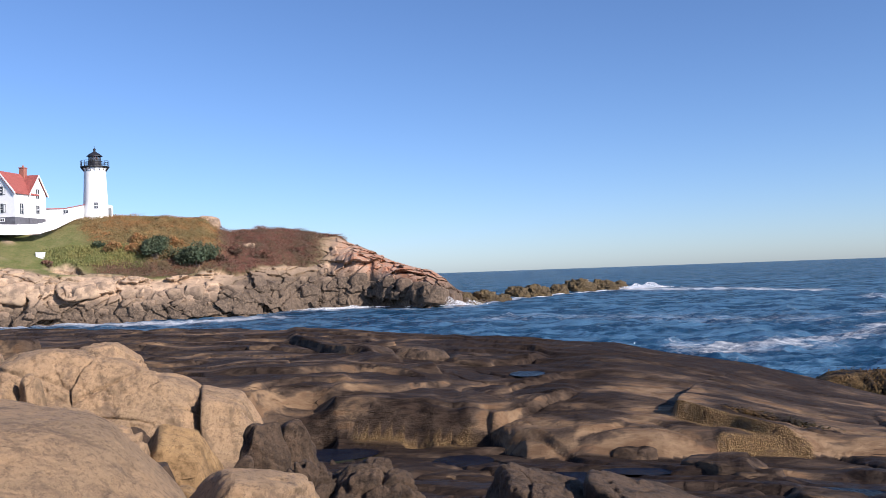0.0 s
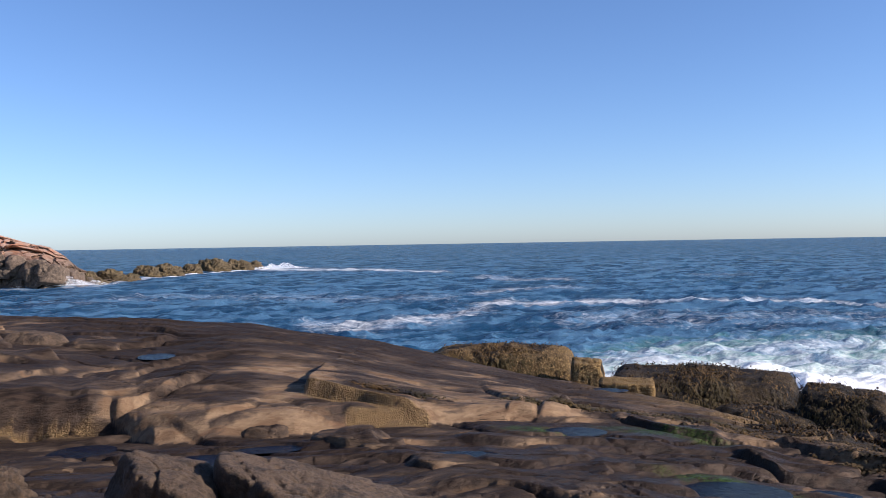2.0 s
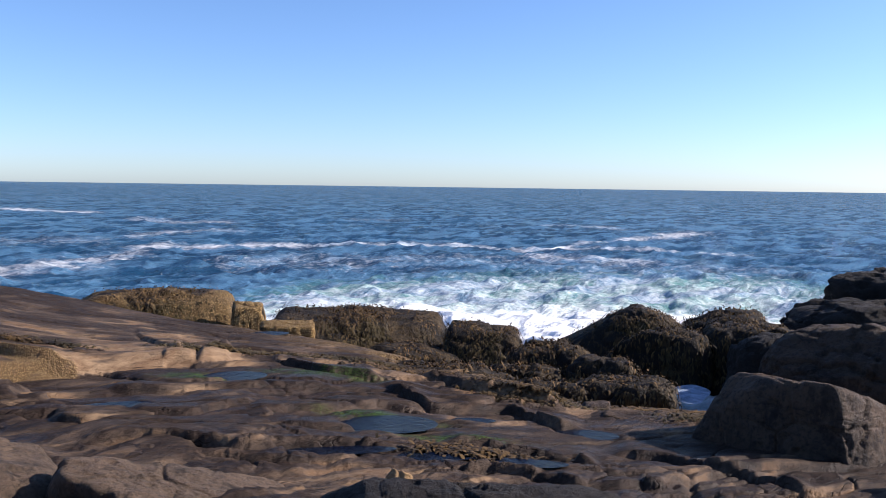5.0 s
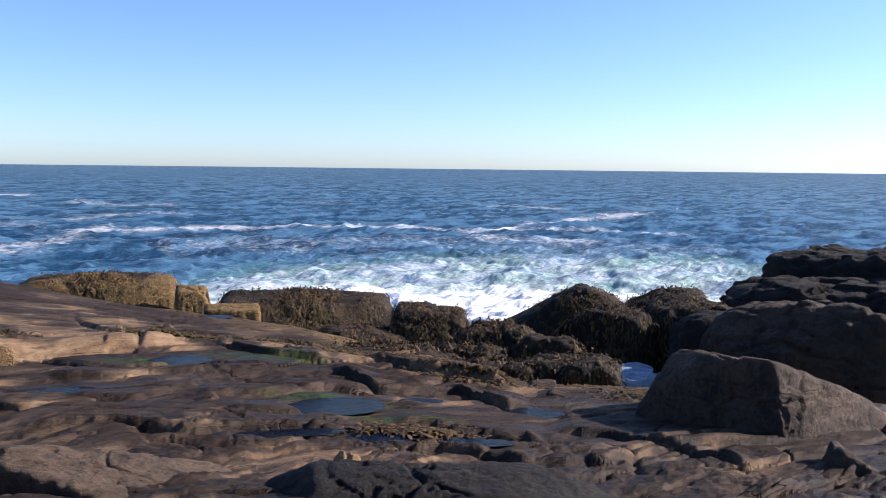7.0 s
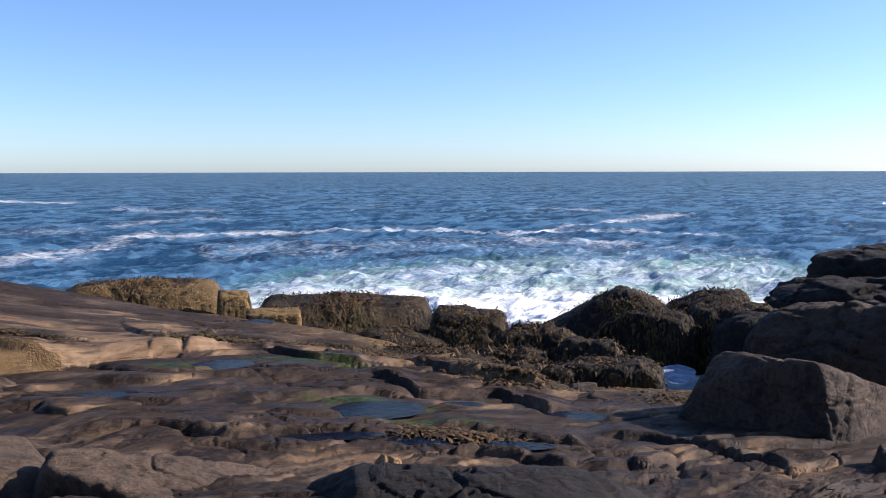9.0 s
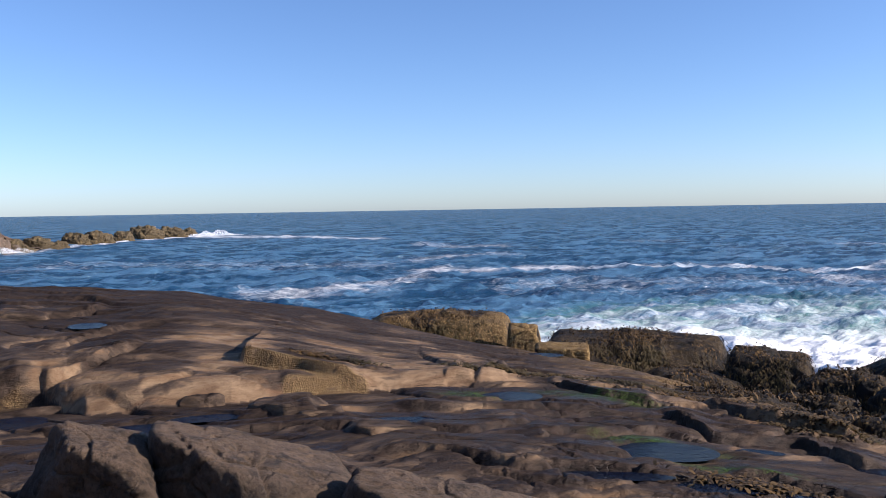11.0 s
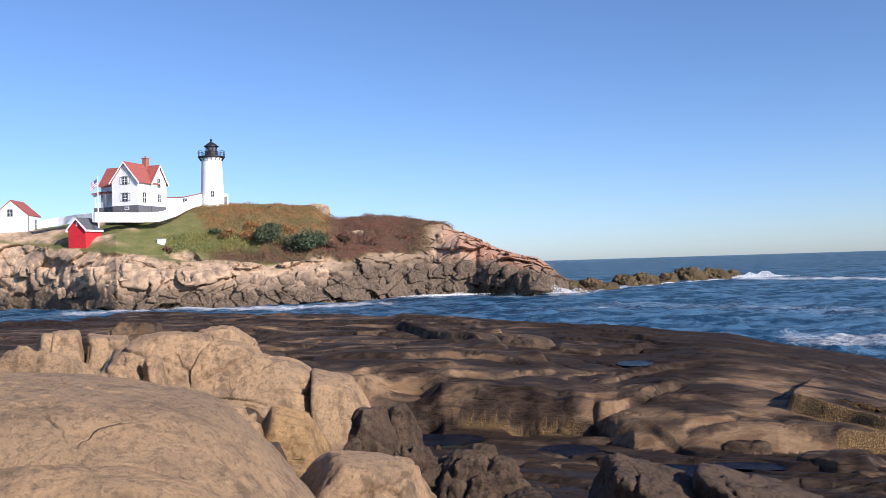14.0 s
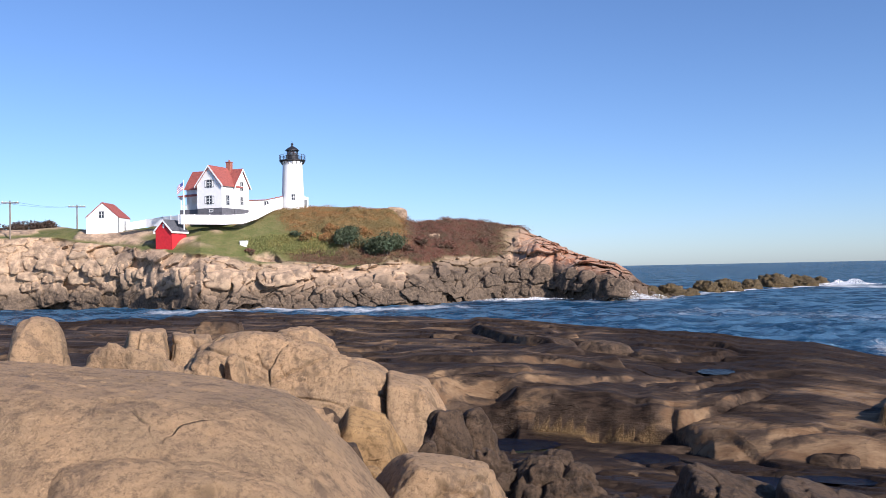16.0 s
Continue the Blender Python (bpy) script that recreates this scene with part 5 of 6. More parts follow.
def scatter_scrub():
    """Low scrub over the hill, orange on the near slope and maroon on the bluff."""
    rng = np.random.default_rng(5)
    h = HEAD
    patchy = fbm(h["x"] * 0.12, h["y"] * 0.12, 4, 4, 99)
    for name, label, material, want in (
        ("scrub", "low orange and brown autumn scrub", SCRUB_ORANGE, (h["scrub"] > 0.45) & (h["red"] + 0.45 * patchy < 0.5)),
        ("red_scrub", "low maroon autumn scrub on the bluff", SCRUB_RED, (h["scrub"] > 0.45) & (h["red"] + 0.7 * patchy >= 0.45)),
    ):
        idx = np.argwhere(want & (h["s"] < 3.05) & (h["a"] > -24))
        pick = idx[rng.integers(0, len(idx), 26000)]
        x, y, z = (h[k][pick[:, 0], pick[:, 1]] for k in "xyz")
        tuft = 0.5 + 0.5 * fbm(x * 0.45, y * 0.45, 0, 3, 88)
        c = np.stack([x + rng.normal(0, 0.5, len(x)), y + rng.normal(0, 0.5, len(x)), z + rng.random(len(x)) * (0.15 + 1.3 * np.clip(tuft - 0.4, 0, 1))], 1)
        tagged(new(name, leaf_cloud(name, c, 0.11, rng, material)), label, "scrub", "", "stuff")
    idx = np.argwhere((h["turf"] > 0.6) & (h["s"] > 2.08) & (h["s"] < 2.34) & (h["a"] > -24.2) & (h["a"] < -18.5))
    pick = idx[rng.integers(0, len(idx), 6000)]
    x, y, z = (h[k][pick[:, 0], pick[:, 1]] for k in "xyz")
    c = np.stack([x + rng.normal(0, 0.3, len(x)), y + rng.normal(0, 0.3, len(x)), z + rng.random(len(x)) * 0.45], 1)
    tagged(new("tall_grass", leaf_cloud("tall_grass", c, 0.12, rng, YELLOW_GRASS, 1.0)), "yellow-green tall grass above the cliff", "grass", "", "stuff")


scatter_scrub()


def shrub(az, el, wide, high, deep, seed, material, label, leaves=2600, name="shrub", r=None):
    """A bush: short branching stems and an uneven crown of leaves with gaps."""
    rng = np.random.default_rng(seed)
    ob = thing(name, on_hill(az, el, 0, r=r, sink=0.3), label, "shrub", "shrubs on the headland")
    n = max(7, int(wide * 2.6))
    lumps = []
    for i in range(n):
        a = rng.random() * 6.283
        q = math.sqrt(rng.random()) * 0.78
        top = math.sqrt(max(0.05, 1 - q * q))
        lumps.append((math.cos(a) * q * wide / 2, math.sin(a) * q * deep / 2, high * (0.22 + 0.56 * rng.random() * top), high * (0.18 + 0.14 * rng.random())))
    stems = bmesh.new()
    for x, y, z, s in lumps:
        add_tube(stems, (x * 0.12, y * 0.12, -0.5), (x * 0.8, y * 0.8, z), 0.09, 0.03, 5)
    part("stem", stems, OLD_WOOD, ob)
    cs = []
    for x, y, z, s in lumps:
        k = int(leaves / n)
        d = rng.normal(size=(k, 3))
        d /= np.linalg.norm(d, axis=1)[:, None]
        rad = s * (0.55 + 0.5 * rng.random(k)) * (1 + 0.3 * vnoise(d[:, 0] * 2.5, d[:, 1] * 2.5, d[:, 2] * 2.5, seed))
        cs.append(np.array([x, y, z]) + d * rad[:, None] * np.array([1.3, 1.3, 1.0]))
    crown = new("crown", leaf_cloud("crown", np.concatenate(cs), 0.13 + 0.012 * wide, rng, material))
    crown.parent = ob
    return ob


shrub(-17.85, 1.45, 5.2, 4.6, 4, 21, EVERGREEN, "rounded dark evergreen shrub in the scrub", 3600)
shrub(-15.4, 0.95, 7.6, 4.4, 5, 22, EVERGREEN, "broad dark evergreen shrub above the cliff", 4600)
for k, (az, el, w, hh, mat) in enumerate(((-20.3, 1.95, 4.5, 2.6, SCRUB_ORANGE), (-19.2, 1.75, 3.4, 2.6, SCRUB_ORANGE), (-18.9, 2.4, 3.0, 2.2, SCRUB_ORANGE), (-16.6, 2.2, 3.4, 2.2, SCRUB_ORANGE), (-21.2, 2.2, 2.8, 1.6, EVERGREEN), (-13.0, 1.6, 3.6, 2.0, SCRUB_RED), (-11.5, 1.3, 3.8, 2.0, SCRUB_RED), (-14.0, 1.2, 3.0, 1.8, SCRUB_RED), (-9.6, 1.6, 3.4, 1.8, SCRUB_RED), (-24.0, 1.2, 2.4, 1.2, SCRUB_RED))):
    shrub(az, el, w, hh, w * 0.8, 40 + k, mat, ("low maroon autumn shrub on the slope" if mat is SCRUB_RED else "orange-brown autumn shrub on the slope" if mat is SCRUB_ORANGE else "small dark shrub at the scrub's edge"), 1300)
for k, (az, el, w, hh) in enumerate(((-39.5, 1.7, 13, 3.6), (-38.0, 2.0, 11, 4.6), (-36.6, 2.3, 11, 4.4), (-35.6, 2.5, 8, 3.4))):
    shrub(az, el, w, hh, 6, 60 + k, BARE_TWIGS, "bare brown thicket behind the cliff", 2200, "thicket", r=208)

# ---- shore rock with weed and barnacles ----
def make_weed_rock(name, weed, barn):
    m = Mat(name, 0.6, 0.2)
    fine = m.noise(9, 6, 0.7)
    hang = m.noise(7, 5, 0.65, m.scaled(1, 1, 0.22))
    col = m.mix(m.ramp(fine, 0.35, 0.65), (0.008, 0.0062, 0.0048), (0.022, 0.016, 0.010))
    col = m.mix(m.math("MULTIPLY", m.ramp(hang, 0.5, 0.62), weed), col, (0.10, 0.06, 0.018))
    patch = m.ramp(m.math("ADD", m.noise(0.8, 4, 0.6), m.math("MULTIPLY", m.ramp(m.normal_z(), 0.3, 0.9), 0.1)), 0.62 - barn * 0.25, 0.7 - barn * 0.25)
    shells = m.voronoi(24)
    col = m.mix(m.math("MULTIPLY", patch, min(1, barn * 1.4)), col, m.mix(m.ramp(shells, 0.15, 0.5), (0.48, 0.33, 0.135), (0.12, 0.07, 0.022)))
    h = m.math("ADD", m.math("MULTIPLY", hang, 0.6), m.math("MULTIPLY", m.noise(30, 4, 0.7), 0.4))
    return m.done(col, m.ramp(fine, 0.3, 0.7, 0.6, 0.9), m.bump(h, 0.12, 1.0))


WEED_ROCK = make_weed_rock("weed_rock", 0.4, 0.12)
CRUSTED_ROCK = make_weed_rock("crusted_rock", 0.4, 0.5)
BARNACLE_ROCK = make_weed_rock("barnacle_rock", 0.3, 1.0)
REEF_ROCK = make_granite("reef_rock", (0.20, 0.14, 0.06), (0.13, 0.095, 0.05), (0.055, 0.045, 0.03), 0.3, 0.3)
# darker copy of the brown rock, shade put into its base colour
SHADE_BROWN_ROCK = make_granite("shade_brown_rock", (0.085, 0.055, 0.034), (0.05, 0.034, 0.022), (0.02, 0.015, 0.011), 0.13, 0.3)

# ---- loose rocks and outcrops on the shore ----
def unit_ball(level, cache={}):
    if level not in cache:
        bm = bmesh.new()
        bmesh.ops.create_icosphere(bm, subdivisions=level, radius=1)
        co = np.array([v.co[:] for v in bm.verts])
        tri = np.array([[v.index for v in f.verts] for f in bm.faces])
        bm.free()
        cache[level] = (co, tri)
    return cache[level]


def rock(az, r, w, top, foot, deep, material, label, seed, power=3.2, cuts=7, turn=0.0, tilt=0.0, roll=0.0, rough=0.05, crack=0.06, level=5, name="boulder", group="boulders on the shore", flat=0.0, ridge=()):
    """A weathered rock: a rounded block, cut by a few broken planes, with joints and pits.
    w, deep: metres across and along the view; top, foot: heights."""
    rng = np.random.default_rng(seed)
    d, tri = unit_ball(level)
    size = np.array([w / 2, deep / 2, (top - foot) / 2 + 0.22])
    p = d / (np.abs(d) ** power).sum(1)[:, None] ** (1 / power)
    for i in range(cuts):
        n = rng.normal(size=3)
        n[2] = abs(n[2]) * 0.7 + 0.05
        n /= np.linalg.norm(n)
        reach = p @ n
        over = np.clip(reach - reach.max() * (0.70 + 0.22 * rng.random()), 0, None)
        p = p - over[:, None] * n * 0.96
    if flat:
        p[:, 2] = np.where(p[:, 2] > 0, np.minimum(p[:, 2], 1 - flat + flat * p[:, 2]), p[:, 2])
    ext = np.abs(p[:, :2]).max(0)
    p[:, 0] /= ext[0]
    p[:, 1] /= ext[1]
    p[:, 2] /= p[:, 2].max()
    q = p * size
    o = rng.random(3) * 50
    x, y, z = (q + o).T
    big = fbm(x * 0.9, y * 0.9, z * 0.9, 3, seed) * 0.055 * min(size.max(), 2.0)
    e, c = cells3(x * 0.9 + 0.3 * vnoise(x, y, z, seed), y * 0.9, z * 1.1, seed + 5)
    joint = -crack * (1 - smooth(0, 0.07, e)) + crack * 1.3 * (c - 0.5)
    fine = rough * fbm(x * 3.2, y * 3.2, z * 3.2, 5, seed + 9, 0.62)
    fine = fine - rough * 0.5 * (1 - np.abs(fbm(x * 4.5, y * 4.5, z * 4.5, 3, seed + 17))) ** 4
    pits = -rough * 0.8 * smooth(0.25, 0.6, fbm(x * 5.5, y * 5.5, z * 5.5, 2, seed + 13))
    q = q + d * (big + joint + fine + pits)[:, None]
    if ridge:
        q[:, 2] = (q[:, 2] + size[2]) * line(q[:, 0] / size[0], *ridge) - size[2]
    me = bpy.data.meshes.new(name)
    finish_mesh(me, q, tri)
    me.materials.append(material)
    ob = new(name, me)
    px, py = polar(az, r)
    ob.matrix_world = pose(px, py, (top + foot) / 2 - 0.22, tilt, roll, -az - turn)
    if material is SHELF_ROCK:
        layer = me.attributes.new("film_shade", "FLOAT", "POINT")
        layer.data.foreach_set("value", np.full(len(q), 0.5, dtype=np.float32))
    return tagged(ob, label, "rock", group)


def hewn(az, r, z, faces, material, label, seed, rough=0.04, crack=0.05, level=6, edge=12, name="boulder", group="boulders on the shore"):
    """A rock of broken planes with worn edges. Its middle lies at that bearing, distance and height; faces: which way each one
    looks (0 towards the shore path, 90 to its right hand, 180 to the sea), its upward tilt, and how far out it lies."""
    d, tri = unit_ball(level)
    reach = np.zeros(len(d))
    for b, tilt, out in (*faces, (0, -90, 1.4)):
        b, tilt = radians(b), radians(tilt)
        n = np.array([math.sin(b) * math.cos(tilt), -math.cos(b) * math.cos(tilt), math.sin(tilt)])
        reach += np.clip(d @ n / out, 0, None) ** edge
    q = d / (reach ** (1 / edge))[:, None]
    o = np.random.default_rng(seed).random(3) * 50
    x, y, zz = (q + o).T
    big = 0.05 * fbm(x * 0.9, y * 0.9, zz * 0.9, 3, seed)
    e, c = cells3(x * 0.8 + 0.3 * vnoise(x, y, zz, seed), y * 0.8, zz * 1.1, seed + 5)
    e2, c2 = cells3(x * 2.6 + 0.3 * vnoise(x * 2, y * 2, zz * 2, seed), y * 2.6, zz * 3.4, seed + 6)
    joint = crack * (1.2 * (c - 0.5) - (1 - smooth(0, 0.06, e))) + 0.3 * crack * (c2 - 0.5)
    fine = rough * fbm(x * 3.2, y * 3.2, zz * 3.2, 5, seed + 9, 0.6) - rough * 0.8 * smooth(0.25, 0.6, fbm(x * 5.5, y * 5.5, zz * 5.5, 2, seed + 13))
    q = q + d * (big + joint + fine)[:, None]
    me = bpy.data.meshes.new(name)
    finish_mesh(me, q, tri)
    me.materials.append(material)
    ob = new(name, me)
    px, py = polar(az, r)
    ob.matrix_world = pose(px, py, z, 0, 0, -az)
    return tagged(ob, label, "rock", group)


PALE = "pale weathered granite boulder with a rounded top"
# the granite group on the near shore
hewn(-33.0, 8.2, 4.0, ((90, 83, 1.12), (180, 45, 1.7), (120, 50, 1.75), (80, 34, 2.0), (45, 45, 1.85), (0, 50, 1.6), (-90, 30, 3.0)), GRANITE, "broad pale granite boulder with fine cracks", 3, 0.03, 0.004, 7, 14)
rock(-31.0, 6.6, 2.9, 4.70, 3.0, 1.5, GRANITE, "low smooth granite slab close to the camera", 6, 2.4, 4, 0, 0, 4, 0.03, 0.02, 6)
rock(-22.3, 6.9, 0.95, 4.52, 3.2, 0.9, GRANITE, "small rounded granite boulder against the slab", 7, 2.3, 3, 0, 0, 0, 0.03, 0.02, 5)
rock(-31.0, 12.6, 1.7, 5.12, 3.4, 1.5, GRANITE, "pinkish peaked granite block", 8, 2.0, 8, 10, 0, -6, 0.06, 0.06)
rock(-34.2, 12.3, 1.2, 4.85, 3.4, 1.2, GRANITE, PALE, 9, 2.4, 6, 0, 0, -8, 0.05, 0.05)
hewn(-36.2, 15.0, 4.3, ((70, 48, 0.90), (-70, 52, 0.94), (0, 45, 0.95), (180, 50, 0.95), (90, 12, 0.50), (-90, 10, 0.52), (20, 15, 0.6)), GRANITE, "upright peaked granite boulder", 10, 0.03, 0.02, 6, 12)
hewn(-21.5, 17.0, 3.6, ((90, 71, 1.06), (-90, 80.5, 1.41), (-90, 40, 1.91), (90, 8, 1.93), (-5, 26, 0.95), (40, 20, 1.6), (180, 20, 1.2)), GRANITE, "long humped granite boulder split by joints", 11, 0.05, 0.07, 7, 14)
hewn(-13.9, 16.6, 3.4, ((60, 75, 0.50), (80, 28, 0.44), (15, 14, 0.6), (-90, 0, 0.45), (180, 10, 0.6)), GRANITE, "split granite block with a clean lit face", 13, 0.02, 0.03, 5, 16)
rock(-26.6, 15.6, 0.85, 4.55, 3.0, 0.9, GRANITE, "knobbly granite lump at the long boulder's end", 14, 2.3, 6, 0, 0, 0, 0.06, 0.06)
rock(-25.0, 15.6, 0.5, 4.62, 3.0, 0.7, GRANITE, "narrow granite lump at the long boulder's end", 15, 2.6, 5, 0, 0, 0, 0.05, 0.05)
rock(-23.2, 13.0, 1.6, 4.36, 3.0, 1.4, GRANITE, "angular broken granite slab", 16, 3.0, 9, 18, 0, 12, 0.05, 0.10, 6)
rock(-20.6, 12.2, 0.9, 4.02, 2.8, 0.9, GRANITE, "angular broken granite block", 17, 3.0, 9, 30, 0, 5, 0.05, 0.07)
hewn(-17.0, 12.5, 3.6, ((35, 60, 0.33), (75, 18, 0.38), (-75, 30, 0.38), (-10, 10, 0.42), (180, 30, 0.4)), GOLD_GRANITE, "golden angular granite block", 118, 0.03, 0.03, 5, 16)
rock(-19.3, 15.0, 0.6, 3.72, 2.8, 0.6, BROWN_ROCK, "small grey stone wedged between boulders", 19, 2.3, 4)
rock(-18.3, 13.9, 0.4, 3.5, 2.8, 0.4, BROWN_ROCK, "small grey stone wedged between boulders", 20, 2.3, 4)
rock(-18.3, 10.4, 0.75, 3.98, 2.4, 1.0, GREY_BROWN, "grey-brown upright block in the gully", 21, 4.0, 6, 10, 0, 4, 0.04, 0.05)
rock(-19.8, 9.6, 0.7, 4.1, 2.5, 1.0, GRANITE, "pinkish upright block in the gully", 22, 4.0, 6, 20, 0, 2, 0.04, 0.05)
rock(-16.8, 10.9, 0.55, 3.6, 2.2, 0.8, GOLD_GRANITE, "brown weathered block in the gully", 23, 3.4, 6, 0, 0, 0, 0.04, 0.05)
rock(-11.6, 13.5, 0.82, 3.88, 2.4, 0.6, GREY_BROWN, "upright dark brown block beside the pool", 24, 4.0, 4, 10, 0, 0, 0.04, 0.03)
rock(-9.5, 13.8, 0.66, 3.84, 2.4, 0.6, GREY_BROWN, "upright dark brown block beside the pool", 25, 3.4, 4, -10, 0, -4, 0.04, 0.03)
rock(-12.9, 12.3, 0.46, 3.63, 2.3, 0.5, GREY_BROWN, "small rough brown stone in the gully", 26, 2.5, 6)
hewn(-12.2, 8.7, 3.70, ((100, 80, 0.40), (-80, 40, 0.52), (80, 22, 0.50), (0, 20, 0.6), (45, 30, 0.55), (180, 30, 0.55)), GRANITE, "flat-topped pale granite slab with a broken edge", 27, 0.04, 0.05, 6, 14)
rock(-9.0, 11.4, 1.0, 3.72, 2.4, 1.6, GREY_BROWN, "lumpy dark brown ledge rock", 29, 2.6, 8, 20, 0, 6, 0.08, 0.10, 6)
rock(-5.2, 11.2, 1.25, 3.68, 2.4, 1.7, GREY_BROWN, "lumpy dark brown ledge rock", 30, 2.6, 8, -20, 0, 8, 0.08, 0.10, 6)
rock(-1.8, 10.4, 1.3, 3.42, 2.2, 1.5, BROWN_ROCK, "lumpy dark brown ledge rock", 31, 2.4, 8, 0, 0, 4, 0.08, 0.10, 6)
rock(-11.9, 10.4, 0.7, 3.45, 2.2, 0.7, BROWN_ROCK, "small rough brown stone in the gully", 32, 2.5, 8)
# pale blocks farther back on the ledge
rock(-20.5, 25.0, 1.75, 4.42, 3.4, 1.6, GRANITE, "pale angular granite block on the ledge", 33, 4.0, 10, 15, 0, 0, 0.06, 0.07)
hewn(-30.3, 22.0, 4.16, ((20, 84, 0.54), (0, 12, 0.5), (80, 12, 0.50), (-85, 14, 0.50), (180, 5, 0.5)), GRANITE, "squarish layered grey block", 34, 0.03, 0.08, 5, 18)
hewn(-27.6, 22.4, 4.0, ((30, 82, 0.52), (5, 12, 0.5), (80, 12, 0.52), (-85, 10, 0.52), (180, 5, 0.5)), GRANITE, "squarish layered grey block with a chipped side", 35, 0.03, 0.08, 5, 18)
rock(-26.0, 26.0, 1.7, 4.68, 3.6, 1.6, SHELF_ROCK, "squarish dark ledge block", 36, 4.0, 5, 8, 0, 0, 0.05, 0.05)
rock(-22.6, 21.5, 1.6, 4.32, 3.3, 1.4, GRANITE, "low pale granite block on the ledge", 37, 3.0, 8, -15, 0, 5, 0.06, 0.06)
rock(-18.4, 21.0, 1.5, 4.05, 3.0, 1.6, BROWN_ROCK, "low rounded brown ledge block", 38, 2.8, 6, 0, 0, 4, 0.06, 0.06)
rock(-1.7, 26.5, 1.9, 3.78, 2.8, 1.6, GREY_BROWN, "rounded tan slab on the ledge", 39, 3.2, 5, 0, 0, 2, 0.04, 0.05)
rock(2.8, 27.6, 2.3, 3.42, 2.7, 1.6, BROWN_ROCK, "low dark slab on the ledge", 40, 2.8, 5, 0, 0, 6, 0.04, 0.04)
rock(-5.0, 27.5, 1.9, 3.82, 2.9, 1.6, BROWN_ROCK, "low rounded slab on the ledge", 139, 3.0, 5, 0, 0, 4, 0.04, 0.05)
# rough brown rocks near the camera, their shaded faces towards it
hewn(5.6, 10.3, 3.05, ((70, 72, 0.48), (-35, -6, 0.42), (-80, 20, 0.55), (60, 30, 0.7), (90, 10, 0.6), (180, 30, 0.8)), GREY_BROWN, "rough pitted brown outcrop with a dark hollow face", 43, 0.07, 0.05, 6, 12)
hewn(13.2, 10.2, 3.0, ((82, 72, 0.36), (-38, 0, 0.62), (-90, 10, 0.9), (25, 38, 0.8), (90, 20, 1.25), (180, 30, 0.8)), GREY_BROWN, "rough pitted brown outcrop sloping to one side", 44, 0.07, 0.05, 6, 12)
hewn(27.0, 9.3, 2.42, ((75, 74, 0.50), (-30, -8, 0.55), (-90, 20, 1.2), (90, 30, 1.25), (40, 25, 0.9), (180, 30, 0.8)), GREY_BROWN, "long rough brown outcrop with a steep dark face", 45, 0.07, 0.05, 6, 12)
hewn(47.0, 8.4, 2.45, ((10, 80, 0.62), (-70, 45, 1.15), (70, 50, 1.2), (0, 35, 0.7), (180, 40, 0.7)), SHADE_DARK_ROCK, "dark pitted outcrop close to the camera", 48, 0.08, 0.06, 6, 10)
rock(42.0, 10.3, 0.46, 2.66, 2.0, 0.45, GOLD_GRANITE, "small tan stone on the ledge", 49, 2.6, 7)
# weed-covered rocks at the water's edge
WEEDY = []
for az, r, z, faces, label, seed in (
    (26.5, 32.0, 1.14, ((20, 84, 1.0), (0, 32, 1.15), (80, 22, 2.7), (-90, 62, 1.8), (180, 20, 1.4)), "long low rock crusted with barnacles and rockweed", 50),
    (39.4, 30.4, 0.5, ((20, 84, 1.05), (15, 42, 1.25), (85, 25, 2.9), (-90, 20, 3.1), (180, 20, 1.6)), "broad dark rock draped with rockweed", 53),
    (47.6, 28.6, 0.5, ((60, 84, 0.95), (0, 35, 1.1), (88, 10, 1.15), (-90, 10, 1.4), (180, 20, 1.2)), "dark rock draped with hanging rockweed", 54),
    (57.0, 28.6, 1.1, ((-90, 60, 1.04), (90, 68, 1.16), (0, 34, 1.0), (90, 10, 1.7), (180, 30, 1.2)), "peaked rock draped with golden rockweed", 57),
):
    WEEDY.append(hewn(az, r, z, faces, CRUSTED_ROCK if seed == 50 else WEED_ROCK, label, seed, 0.08, 0.12, 5, 12, "shore_rock", "weed-covered rocks at the water's edge"))
